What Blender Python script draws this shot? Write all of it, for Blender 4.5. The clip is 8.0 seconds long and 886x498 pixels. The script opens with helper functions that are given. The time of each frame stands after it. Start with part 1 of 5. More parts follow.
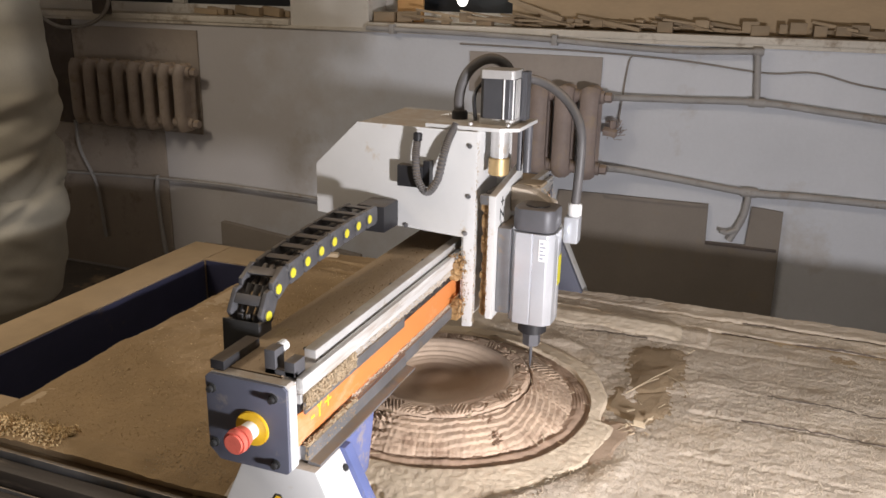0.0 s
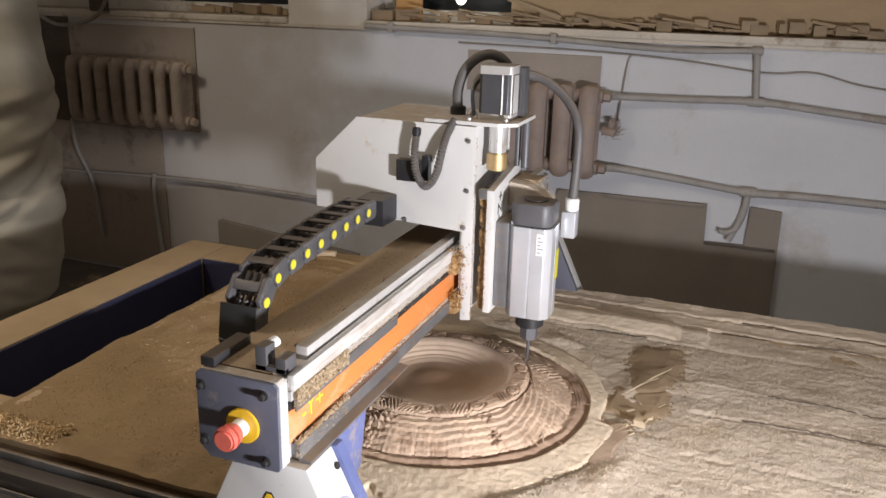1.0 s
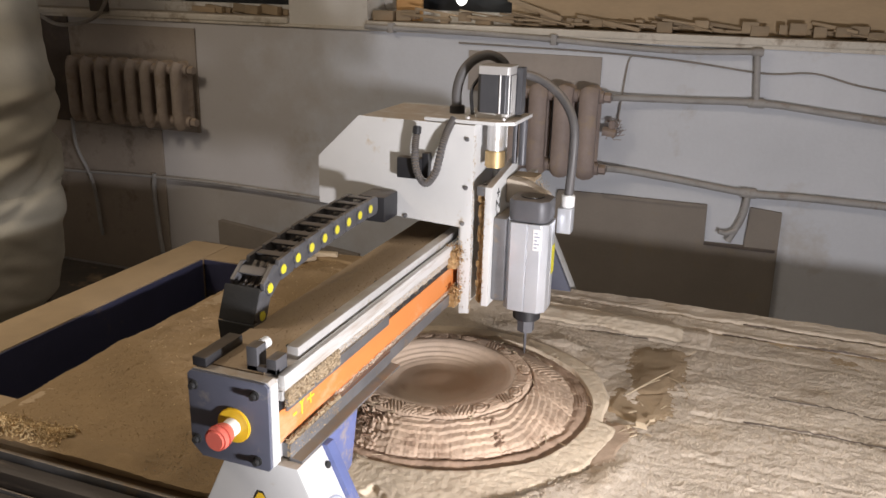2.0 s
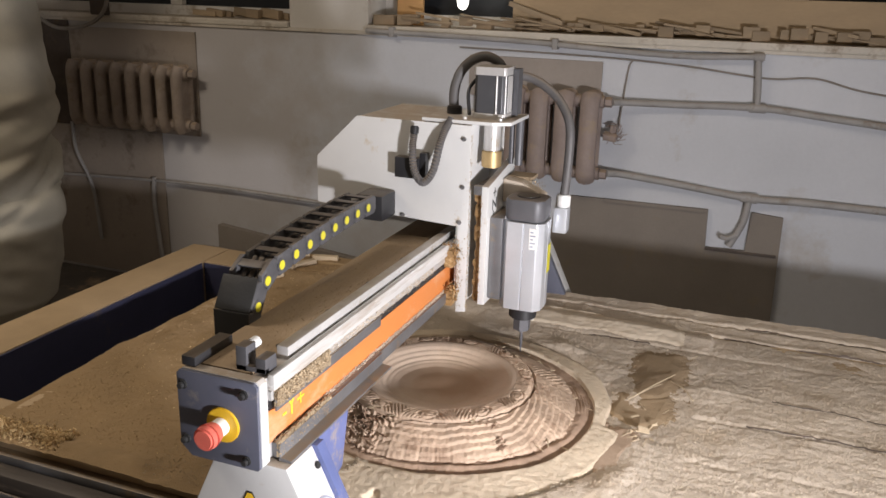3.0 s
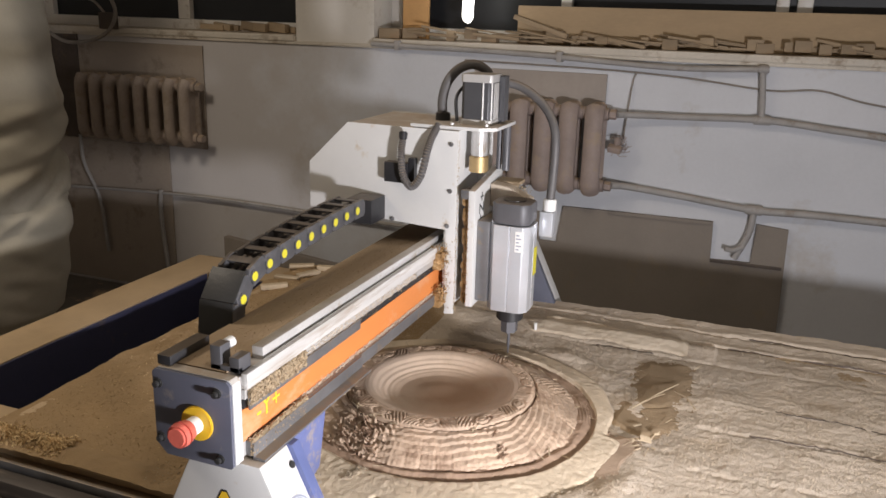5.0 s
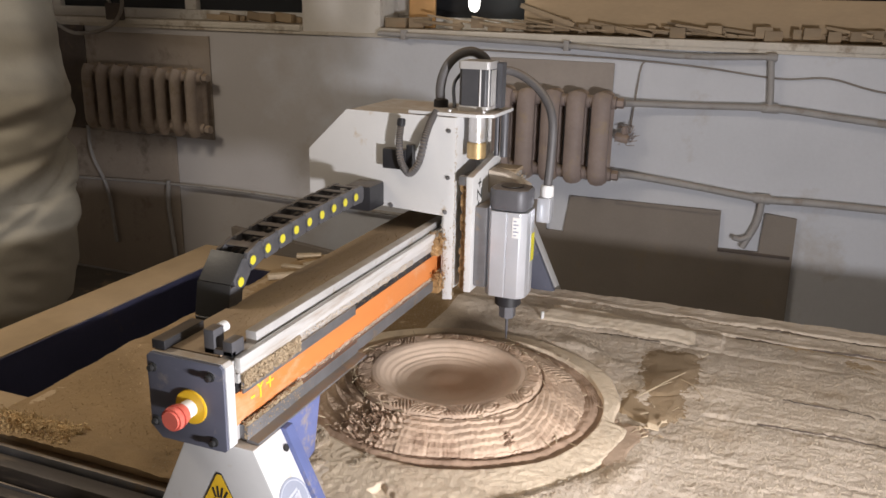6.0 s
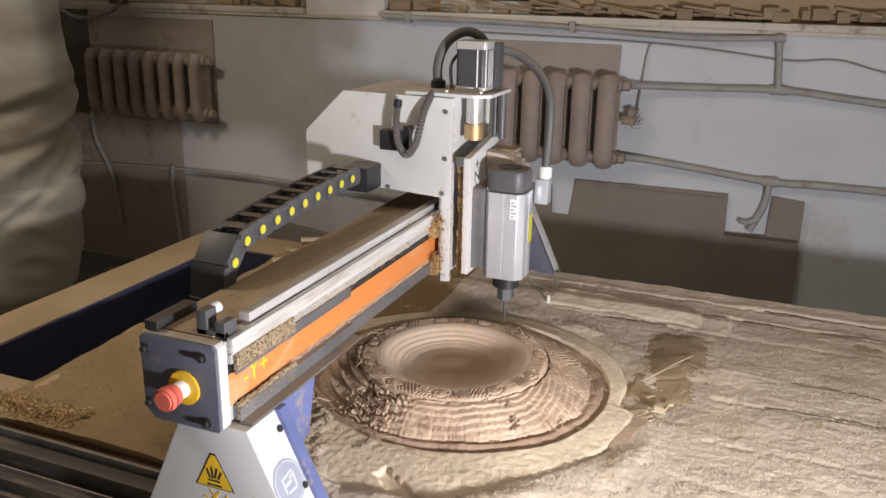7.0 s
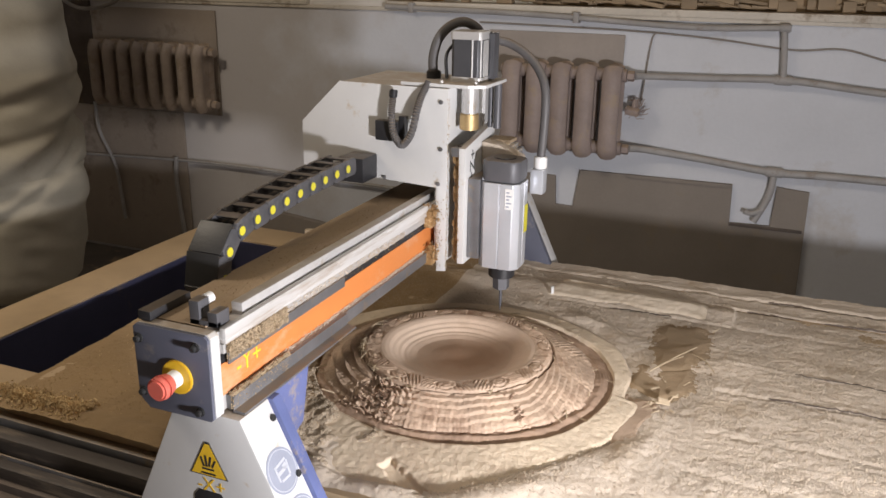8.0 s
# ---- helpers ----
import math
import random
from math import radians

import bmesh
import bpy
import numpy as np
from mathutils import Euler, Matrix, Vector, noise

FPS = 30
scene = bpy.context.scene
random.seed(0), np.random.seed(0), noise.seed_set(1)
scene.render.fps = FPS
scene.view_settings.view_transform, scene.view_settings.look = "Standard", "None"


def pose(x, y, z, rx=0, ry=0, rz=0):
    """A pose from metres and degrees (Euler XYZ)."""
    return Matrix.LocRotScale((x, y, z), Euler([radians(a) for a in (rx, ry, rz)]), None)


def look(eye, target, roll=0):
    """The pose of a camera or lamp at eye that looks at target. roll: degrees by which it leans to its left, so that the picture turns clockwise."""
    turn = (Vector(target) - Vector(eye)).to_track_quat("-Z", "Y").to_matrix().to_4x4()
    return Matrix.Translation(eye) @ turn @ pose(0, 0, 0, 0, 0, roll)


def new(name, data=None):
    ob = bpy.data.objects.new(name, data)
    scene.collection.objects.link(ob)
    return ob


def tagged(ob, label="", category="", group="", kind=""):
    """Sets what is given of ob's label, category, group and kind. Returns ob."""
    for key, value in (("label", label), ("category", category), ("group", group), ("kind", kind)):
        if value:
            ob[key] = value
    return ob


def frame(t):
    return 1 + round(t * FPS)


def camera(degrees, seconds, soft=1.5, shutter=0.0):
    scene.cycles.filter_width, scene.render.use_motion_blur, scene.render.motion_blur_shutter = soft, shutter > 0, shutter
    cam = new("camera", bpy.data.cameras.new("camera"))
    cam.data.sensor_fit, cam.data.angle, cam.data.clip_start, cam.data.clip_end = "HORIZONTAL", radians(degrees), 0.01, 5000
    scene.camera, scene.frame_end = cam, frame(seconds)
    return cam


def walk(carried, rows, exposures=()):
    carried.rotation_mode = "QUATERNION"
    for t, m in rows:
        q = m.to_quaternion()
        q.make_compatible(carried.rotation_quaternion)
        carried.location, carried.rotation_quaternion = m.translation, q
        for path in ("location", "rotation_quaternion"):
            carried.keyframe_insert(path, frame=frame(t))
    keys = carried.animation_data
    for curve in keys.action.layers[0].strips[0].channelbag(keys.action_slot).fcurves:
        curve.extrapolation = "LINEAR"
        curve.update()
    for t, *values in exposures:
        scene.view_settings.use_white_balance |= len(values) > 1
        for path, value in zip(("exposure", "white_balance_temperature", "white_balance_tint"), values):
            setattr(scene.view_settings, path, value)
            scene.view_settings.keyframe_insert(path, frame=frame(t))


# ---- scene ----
cam = camera(56.0, 8.0, 1.55)
walk(cam, [
    (0, pose(0.0129, -0.0165, 1.6163, 72.385, -1.120, 21.200)),
    (0.5, pose(0.0110, -0.0100, 1.6110, 72.408, -1.167, 21.171)),
    (1, pose(0.0044, -0.0079, 1.6084, 72.401, -1.333, 21.039)),
    (1.5, pose(0.0008, -0.0137, 1.6192, 72.315, -1.337, 20.955)),
    (3, pose(-0.0106, -0.0098, 1.6076, 72.721, -1.546, 20.926)),
    (3.5, pose(-0.0109, -0.0056, 1.6180, 73.558, -1.467, 20.979)),
    (4, pose(-0.0071, -0.0098, 1.6132, 73.777, -1.508, 21.116)),
    (4.5, pose(0.0010, -0.0117, 1.6021, 73.842, -1.522, 21.258)),
    (6, pose(0.0058, -0.0127, 1.5876, 73.157, -1.219, 21.891)),
    (6.5, pose(0.0048, -0.0077, 1.5838, 72.660, -1.048, 22.054)),
    (7, pose(0.0025, -0.0011, 1.5782, 72.153, -0.987, 22.208)),
    (7.5, pose(0.0010, 0.0009, 1.5784, 71.779, -0.868, 22.324)),
    (8, pose(0.0000, 0.0000, 1.5800, 71.500, -0.850, 22.400)),
])

# ---- light ----
world = bpy.data.worlds.new("night")
scene.world = world
world.use_nodes = True
world.node_tree.nodes["Background"].inputs[0].default_value = (0.25, 0.35, 0.6, 1)
world.node_tree.nodes["Background"].inputs[1].default_value = 0.006
scene.view_settings.exposure = 0.0


def area_lamp(name, eye, target, size, watts, colour, shape="DISK"):
    data = bpy.data.lights.new(name, "AREA")
    data.shape, data.size, data.energy, data.color = shape, size, watts, colour
    ob = new(name, data)
    ob.matrix_world = look(eye, target)
    return ob


# a work floodlight stands low by the table's front, to the right of the camera, turned to the machine; two unseen lamps
# are added under the ceiling as fill
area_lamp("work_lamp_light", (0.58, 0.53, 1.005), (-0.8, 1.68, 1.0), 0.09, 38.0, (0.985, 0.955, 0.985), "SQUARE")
for tx, ty, watts in ((-2.6, 0.9, 34.0), (0.1, 1.2, 8.5)):
    area_lamp("ceiling_fill_light", (tx, ty, 2.93), (tx, ty, 0), 0.7, watts, (1.0, 0.86, 0.70), "SQUARE")


# ---- materials ----
def mat(name, base, rough=0.6, metal=0.0, vary=0.25, scale=12.0, fine=140.0, bump=0.15, dirt=None, amount=0.0, dirt_scale=5.0,
        island=0.0, stretch=(1, 1, 1), dust_up=0.0, x_tint=None, dark_spot=None):
    """Base colour with broad and fine variation, optional patches of dirt, dust on faces that look up, and fine relief."""
    m = bpy.data.materials.new(name)
    m.use_nodes = True
    nt = m.node_tree
    n, l = nt.nodes, nt.links
    b = n["Principled BSDF"]
    b.inputs["Metallic"].default_value = metal
    co = n.new("ShaderNodeTexCoord")
    mp = n.new("ShaderNodeMapping")
    mp.inputs["Scale"].default_value = stretch
    l.new(co.outputs["Object"], mp.inputs[0])

    def noise_node(s, detail, rough_n=0.6):
        t = n.new("ShaderNodeTexNoise")
        t.inputs["Scale"].default_value, t.inputs["Detail"].default_value = s, detail
        t.inputs["Roughness"].default_value = rough_n
        l.new(mp.outputs[0], t.inputs["Vector"])
        return t.outputs["Fac"]

    def ramp(src, lo, hi, a, c):
        r = n.new("ShaderNodeMapRange")
        r.inputs["From Min"].default_value, r.inputs["From Max"].default_value = lo, hi
        r.inputs["To Min"].default_value, r.inputs["To Max"].default_value = a, c
        l.new(src, r.inputs["Value"])
        return r.outputs["Result"]

    def mix(fac, a, c, mode="MIX"):
        x = n.new("ShaderNodeMix")
        x.data_type, x.blend_type = "RGBA", mode
        for src, sock in ((fac, x.inputs[0]), (a, x.inputs[6]), (c, x.inputs[7])):
            if isinstance(src, (int, float)):
                sock.default_value = src
            elif isinstance(src, tuple):
                sock.default_value = (*src, 1)
            else:
                l.new(src, sock)
        return x.outputs[2]

    broad, small = noise_node(scale, 5), noise_node(fine, 4)
    dark = tuple(c * (1 - vary) for c in base)
    lite = tuple(min(1, c * (1 + vary)) for c in base)
    col = mix(ramp(broad, 0.3, 0.7, 0, 1), dark, lite)
    col = mix(ramp(small, 0.3, 0.7, 0, vary), col, tuple(c * 0.55 for c in base))
    if island:
        oi = n.new("ShaderNodeObjectInfo")
        col = mix(ramp(oi.outputs["Random"], 0, 1, 0, island), col, tuple(c * 0.4 for c in base))
    if dirt:
        d = noise_node(dirt_scale, 8, 0.7)
        col = mix(ramp(d, 0.62 - amount * 0.4, 0.72 - amount * 0.3, 0, 0.9), col, dirt)
    # tinted towards low x, along a noisy edge
    if x_tint:
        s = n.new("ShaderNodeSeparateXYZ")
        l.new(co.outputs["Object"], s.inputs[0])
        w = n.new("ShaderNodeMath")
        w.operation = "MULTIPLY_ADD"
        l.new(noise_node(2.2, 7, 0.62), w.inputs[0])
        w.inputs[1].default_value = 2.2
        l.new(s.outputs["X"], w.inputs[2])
        col = mix(ramp(w.outputs[0], x_tint[0], x_tint[0] + 0.5, 0.5, 0), col, x_tint[1])
    if dark_spot:
        # a soft-edged darker spot: centre, inner and outer radius, colour
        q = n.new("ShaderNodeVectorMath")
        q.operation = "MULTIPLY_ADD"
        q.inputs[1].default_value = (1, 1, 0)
        q.inputs[2].default_value = (-dark_spot[0], -dark_spot[1], 0)
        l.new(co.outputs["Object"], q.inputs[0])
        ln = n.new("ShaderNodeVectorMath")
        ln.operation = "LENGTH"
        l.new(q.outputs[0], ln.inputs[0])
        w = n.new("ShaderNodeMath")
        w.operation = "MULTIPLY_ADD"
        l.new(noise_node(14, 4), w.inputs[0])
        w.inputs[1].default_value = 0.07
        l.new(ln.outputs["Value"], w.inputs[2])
        col = mix(ramp(w.outputs[0], dark_spot[2] + 0.035, dark_spot[3] + 0.035, 1, 0), col, dark_spot[4])
    if dust_up:
        g = n.new("ShaderNodeNewGeometry")
        s = n.new("ShaderNodeSeparateXYZ")
        l.new(g.outputs["Normal"], s.inputs[0])
        up = ramp(s.outputs["Z"], 0.45, 0.9, 0, dust_up)
        mm = n.new("ShaderNodeMath")
        mm.operation = "MULTIPLY"
        l.new(up, mm.inputs[0])
        l.new(ramp(noise_node(30, 6), 0.3, 0.55, 0.4, 1.0), mm.inputs[1])
        col = mix(mm.outputs[0], col, (0.36, 0.26, 0.16))
    l.new(col, b.inputs["Base Color"])
    l.new(ramp(broad, 0.2, 0.8, max(0, rough - 0.12), min(1, rough + 0.12)), b.inputs["Roughness"])
    if bump:
        bp = n.new("ShaderNodeBump")
        bp.inputs["Strength"].default_value, bp.inputs["Distance"].default_value = bump, 0.004
        l.new(small, bp.inputs["Height"])
        l.new(bp.outputs[0], b.inputs["Normal"])
    return m


def glow(name, colour, power):
    m = bpy.data.materials.new(name)
    m.use_nodes = True
    b = m.node_tree.nodes["Principled BSDF"]
    b.inputs["Base Color"].default_value = (*colour, 1)
    b.inputs["Emission Color"].default_value = (*colour, 1)
    b.inputs["Emission Strength"].default_value = power
    return m


DUST = (0.45, 0.34, 0.21)
M_WALL = mat("limewashed plaster", (0.69, 0.712, 0.76), 0.9, 0, 0.07, 1.6, 60, 0.25, (0.52, 0.49, 0.46), 0.10, 1.3, x_tint=(-1.15, (0.48, 0.42, 0.37)))
M_DIM = mat("plaster dimmed against bounce", (0.46, 0.43, 0.39), 0.9, 0, 0.12, 2, 60, 0.2, (0.30, 0.27, 0.23), 0.15, 2)
M_PIER = mat("white painted plaster", (0.74, 0.71, 0.66), 0.8, 0, 0.06, 2, 60, 0.2, (0.45, 0.40, 0.33), 0.1, 3)
M_SILL = mat("cream painted sill", (0.66, 0.61, 0.53), 0.6, 0, 0.12, 4, 60, 0.2, (0.30, 0.23, 0.16), 0.2, 6, dust_up=0.6)
M_CEIL = mat("grey ceiling plaster", (0.50, 0.47, 0.43), 0.9, 0, 0.08, 2, 50)
M_FLOOR = mat("dirty concrete", (0.16, 0.14, 0.12), 0.9, 0, 0.25, 3, 60, 0.4, DUST, 0.15, 4)
M_FRAME = mat("white window paint", (0.74, 0.71, 0.66), 0.45, 0, 0.06, 6, 80, 0.1, (0.4, 0.33, 0.25), 0.12, 8)
M_RAD = mat("dusty brown radiator paint", (0.36, 0.29, 0.262), 0.6, 0, 0.16, 8, 90, 0.3, (0.40, 0.31, 0.23), 0.2, 14, dust_up=0.75)
M_PIPE = mat("grey painted steel pipe", (0.40, 0.385, 0.375), 0.6, 0, 0.15, 8, 70, 0.3, (0.28, 0.24, 0.20), 0.15, 12, dust_up=0.35)
M_WIRE = mat("grey cable sheath", (0.30, 0.27, 0.24), 0.6, 0, 0.2, 20)
M_BOARD = mat("brown fibreboard", (0.265, 0.232, 0.20), 0.85, 0, 0.12, 3, 90, 0.2, (0.28, 0.23, 0.17), 0.12, 5)
M_PATCH = mat("brown wall patch", (0.41, 0.365, 0.33), 0.9, 0, 0.1, 4, 60, 0.2, (0.36, 0.30, 0.25), 0.15, 3)
# copy of the radiator paint, its tone set for the shaded radiator's brightness
M_RADL = mat("dusty radiator paint toned for shade", (0.40, 0.33, 0.28), 0.7, 0, 0.2, 8, 90, 0.3, (0.30, 0.24, 0.18), 0.2, 14, dust_up=0.7)
M_BOARDL = mat("second brown wall patch", (0.38, 0.325, 0.275), 0.9, 0, 0.12, 3, 60, 0.2, (0.17, 0.14, 0.115), 0.2, 3)
M_WOOD = mat("raw pine offcut", (0.44, 0.335, 0.22), 0.75, 0, 0.2, 14, 120, 0.2, (0.3, 0.2, 0.12), 0.15, 9, island=0.6, stretch=(0.3, 1, 1))
M_TAN = mat("tan plywood", (0.46, 0.34, 0.21), 0.8, 0, 0.14, 5, 120, 0.15, (0.34, 0.25, 0.16), 0.15, 4, stretch=(0.3, 1, 1))
M_ORBOARD = mat("orange pine board", (0.62, 0.36, 0.15), 0.7, 0, 0.15, 6, 100, 0.1)
M_BAG = mat("dusty woven bag cloth", (0.42, 0.39, 0.32), 0.85, 0, 0.14, 3, 160, 0.3, (0.34, 0.30, 0.23), 0.15, 3)
M_BLUE = mat("navy painted steel", (0.045, 0.046, 0.085), 0.45, 0, 0.2, 5, 60, 0.1, (0.10, 0.08, 0.07), 0.12, 9)
M_BLUELT = mat("blue enamel steel", (0.13, 0.16, 0.34), 0.4, 0, 0.15, 8, 60, 0.1, (0.35, 0.29, 0.22), 0.14, 22)
M_BED = mat("sawdust over steel frame", (0.385, 0.28, 0.165), 0.95, 0, 0.12, 6, 260, 0.4, (0.40, 0.29, 0.17), 0.2, 5)
M_DUST = mat("pale sawdust", (0.59, 0.505, 0.41), 1.0, 0, 0.13, 7, 330, 0.45, (0.50, 0.40, 0.29), 0.12, 4)
M_DUSTB = mat("sawdust darkened for shade", (0.32, 0.218, 0.112), 1.0, 0, 0.12, 6, 300, 0.6, (0.40, 0.28, 0.16), 0.2, 4)
M_FINE = mat("fine brown wood dust", (0.34, 0.25, 0.155), 1.0, 0, 0.10, 6, 260, 0.3)
M_CLOG = mat("clogged brown wood dust", (0.48, 0.37, 0.24), 1.0, 0, 0.25, 60, 300, 0.8, (0.22, 0.15, 0.09), 0.2, 60)
M_GOLD = mat("coarse golden crumbs", (0.62, 0.455, 0.245), 0.95, 0, 0.2, 30, 200, 0.2)
M_CRUMB = mat("sawdust crumbs", (0.47, 0.385, 0.285), 1.0, 0, 0.15, 20, 300, 0.2)
M_CHIP = mat("wood shavings", (0.58, 0.465, 0.32), 0.9, 0, 0.2, 30, 200, 0.3, island=0.4)
M_CARVE = mat("carved brown hardwood", (0.52, 0.385, 0.28), 0.7, 0, 0.22, 16, 220, 0.45, (0.30, 0.20, 0.135), 0.17, 11)
M_BOWL = mat("hardwood under a film of dust", (0.64, 0.50, 0.385), 0.9, 0, 0.10, 9, 240, 0.15, (0.55, 0.42, 0.31), 0.15, 7, dark_spot=(0.022, 0.012, 0.045, 0.125, (0.40, 0.265, 0.175)))
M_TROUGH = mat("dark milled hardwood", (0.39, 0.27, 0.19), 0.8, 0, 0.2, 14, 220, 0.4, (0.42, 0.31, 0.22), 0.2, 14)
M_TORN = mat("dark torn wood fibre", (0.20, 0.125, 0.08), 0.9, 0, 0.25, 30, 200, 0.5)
M_POOL = mat("settled brown dust", (0.47, 0.35, 0.255), 1.0, 0, 0.16, 16, 260, 0.3)
M_PALE = mat("pale fine dust", (0.72, 0.62, 0.49), 1.0, 0, 0.08, 8, 260, 0.12, (0.5, 0.40, 0.28), 0.12, 6)
M_RIM = mat("pale milled hardwood", (0.72, 0.60, 0.45), 0.85, 0, 0.12, 14, 240, 0.5, (0.46, 0.36, 0.26), 0.2, 12)
M_WHITE = mat("white powder coat", (0.65, 0.65, 0.645), 0.38, 0, 0.04, 5, 70, 0.05, (0.52, 0.43, 0.32), 0.03, 16, dust_up=0.75)
M_PLATE = mat("slate blue end plate", (0.124, 0.132, 0.176), 0.5, 0.1, 0.14, 10, 80, 0.1, (0.30, 0.27, 0.24), 0.12, 16)
M_ALU = mat("milled aluminium", (0.62, 0.61, 0.60), 0.42, 0.4, 0.1, 10, 150, 0.06, (0.42, 0.35, 0.26), 0.12, 14, dust_up=0.5)
M_ALUBODY = mat("anodised spindle aluminium", (0.60, 0.62, 0.66), 0.36, 0.4, 0.06, 8, 120, 0.04)
M_RAIL = mat("ground steel rail", (0.66, 0.65, 0.635), 0.3, 0.15, 0.16, 20, 150, 0.05, (0.40, 0.34, 0.28), 0.25, 30, stretch=(1, 0.08, 1))
M_STEEL = mat("dull grey steel", (0.24, 0.24, 0.25), 0.45, 0.6, 0.15, 14, 120, 0.1, (0.35, 0.27, 0.19), 0.15, 20, dust_up=0.6)
M_TOPD = mat("dusty beam top", (0.36, 0.265, 0.17), 0.9, 0, 0.14, 9, 200, 0.4, (0.26, 0.21, 0.16), 0.2, 7, stretch=(1, 0.3, 1))
M_ORANGE = mat("orange dust band", (0.68, 0.235, 0.065), 0.55, 0, 0.08, 7, 80, 0.05, (0.66, 0.40, 0.24), 0.2, 9, stretch=(1, 0.4, 1))
M_BLACK = mat("black nylon", (0.024, 0.024, 0.027), 0.45, 0, 0.2, 12, 90, 0.1, dust_up=0.22)
M_CHAIN = mat("dusty black chain nylon", (0.085, 0.085, 0.092), 0.5, 0, 0.25, 14, 90, 0.1, (0.16, 0.145, 0.13), 0.15, 30, dust_up=0.25)
M_MOTOR = mat("dark grey motor shell", (0.085, 0.086, 0.094), 0.40, 0.2, 0.1, 12, 90, 0.05)
M_HOSE = mat("grey rubber hose", (0.105, 0.10, 0.10), 0.55, 0, 0.15, 20, 90, 0.1, dust_up=0.35)
M_YEL = mat("yellow plastic", (0.66, 0.60, 0.045), 0.4, 0, 0.06, 20)
M_AMBER = mat("yellow enamel ring", (0.80, 0.50, 0.03), 0.4, 0, 0.06, 20)
M_CAP = mat("dark grey cast cap", (0.11, 0.11, 0.12), 0.5, 0.2, 0.12, 12, 90, 0.08, dust_up=0.35)
M_RED = mat("faded red button", (0.70, 0.15, 0.11), 0.4, 0, 0.06, 20)
M_BRASS = mat("brass coupling", (0.50, 0.36, 0.18), 0.45, 0.6, 0.12, 18)
M_GREASE = mat("greasy screw caked in dust", (0.40, 0.235, 0.095), 0.55, 0.1, 0.4, 60, 200, 0.5, (0.62, 0.45, 0.25), 0.25, 60)
M_INK = mat("black print", (0.03, 0.03, 0.03), 0.5, 0, 0.1)
M_GREYINK = mat("grey blue print", (0.31, 0.335, 0.41), 0.5, 0, 0.1)
M_FADED = mat("faded pale print", (0.52, 0.54, 0.60), 0.5, 0, 0.06)
M_PAPER = mat("white label", (0.78, 0.78, 0.77), 0.5, 0, 0.04)
M_OIL = mat("oily black steel", (0.06, 0.05, 0.043), 0.55, 0.2, 0.3, 9, 60, 0.3, (0.20, 0.16, 0.12), 0.16, 22, stretch=(0.12, 1, 1))
M_RUST = mat("rusty dark steel", (0.11, 0.088, 0.075), 0.7, 0.2, 0.3, 9, 60, 0.3, (0.16, 0.12, 0.08), 0.15, 12, dust_up=0.12)
M_GLINT = glow("glowing lamp reflection", (1.0, 0.97, 0.9), 4.0)
M_GLASS = bpy.data.materials.new("window glass")
M_GLASS.use_nodes = True
M_GLASS.node_tree.nodes["Principled BSDF"].inputs["Base Color"].default_value = (0.012, 0.014, 0.018, 1)
M_GLASS.node_tree.nodes["Principled BSDF"].inputs["Roughness"].default_value = 0.45


# ---- mesh helpers ----
BASE = {}


def box(bm, x0, x1, y0, y1, z0, z1, bev=0.0):
    r = bmesh.ops.create_cube(bm, size=1)["verts"]
    for v in r:
        v.co = Vector((x0 + (v.co.x + 0.5) * (x1 - x0), y0 + (v.co.y + 0.5) * (y1 - y0), z0 + (v.co.z + 0.5) * (z1 - z0)))
    if bev:
        es = list({e for v in r for e in v.link_edges})
        bmesh.ops.bevel(bm, geom=es, offset=bev, segments=2, profile=0.6, affect="EDGES")
    return bm


def prism(bm, poly, axis, lo, hi, bev=0.0):
    """Extrudes a polygon given in the two other axes along axis from lo to hi."""
    def at(p, h):
        return {"x": (h, p[0], p[1]), "y": (p[0], h, p[1]), "z": (p[0], p[1], h)}[axis]
    a = [bm.verts.new(at(p, lo)) for p in poly]
    c = [bm.verts.new(at(p, hi)) for p in poly]
    fs = [bm.faces.new(a), bm.faces.new(c[::-1])]
    for i in range(len(poly)):
        j = (i + 1) % len(poly)
        fs.append(bm.faces.new((a[j], a[i], c[i], c[j])))
    bmesh.ops.recalc_face_normals(bm, faces=fs)
    if bev:
        bmesh.ops.bevel(bm, geom=list({e for f in fs for e in f.edges}), offset=bev, segments=2, profile=0.6, affect="EDGES")
    return bm


def cyl(bm, p0, p1, r0, r1=None, seg=20, bev=0.0):
    p0, p1 = Vector(p0), Vector(p1)
    d = p1 - p0
    m = Matrix.Translation((p0 + p1) / 2) @ d.to_track_quat("Z", "Y").to_matrix().to_4x4()
    vs = bmesh.ops.create_cone(bm, cap_ends=True, segments=seg, radius1=r0, radius2=r0 if r1 is None else r1, depth=d.length, matrix=m)["verts"]
    if bev:
        es = [e for e in {e for v in vs for e in v.link_edges} if any(len(f.verts) > 4 for f in e.link_faces)]
        bmesh.ops.bevel(bm, geom=es, offset=bev, segments=2, affect="EDGES")
    return bm


def spline(pts, step=6):
    """A smooth way through the points."""
    p = [Vector(q) for q in pts]
    p = [2 * p[0] - p[1], *p, 2 * p[-1] - p[-2]]
    out = []
    for i in range(1, len(p) - 2):
        for k in range(step):
            t = k / step
            a, b, c, d = p[i - 1:i + 3]
            out.append(0.5 * (2 * b + (c - a) * t + (2 * a - 5 * b + 4 * c - d) * t * t + (3 * b - a - 3 * c + d) * t ** 3))
    return out + [p[-2]]


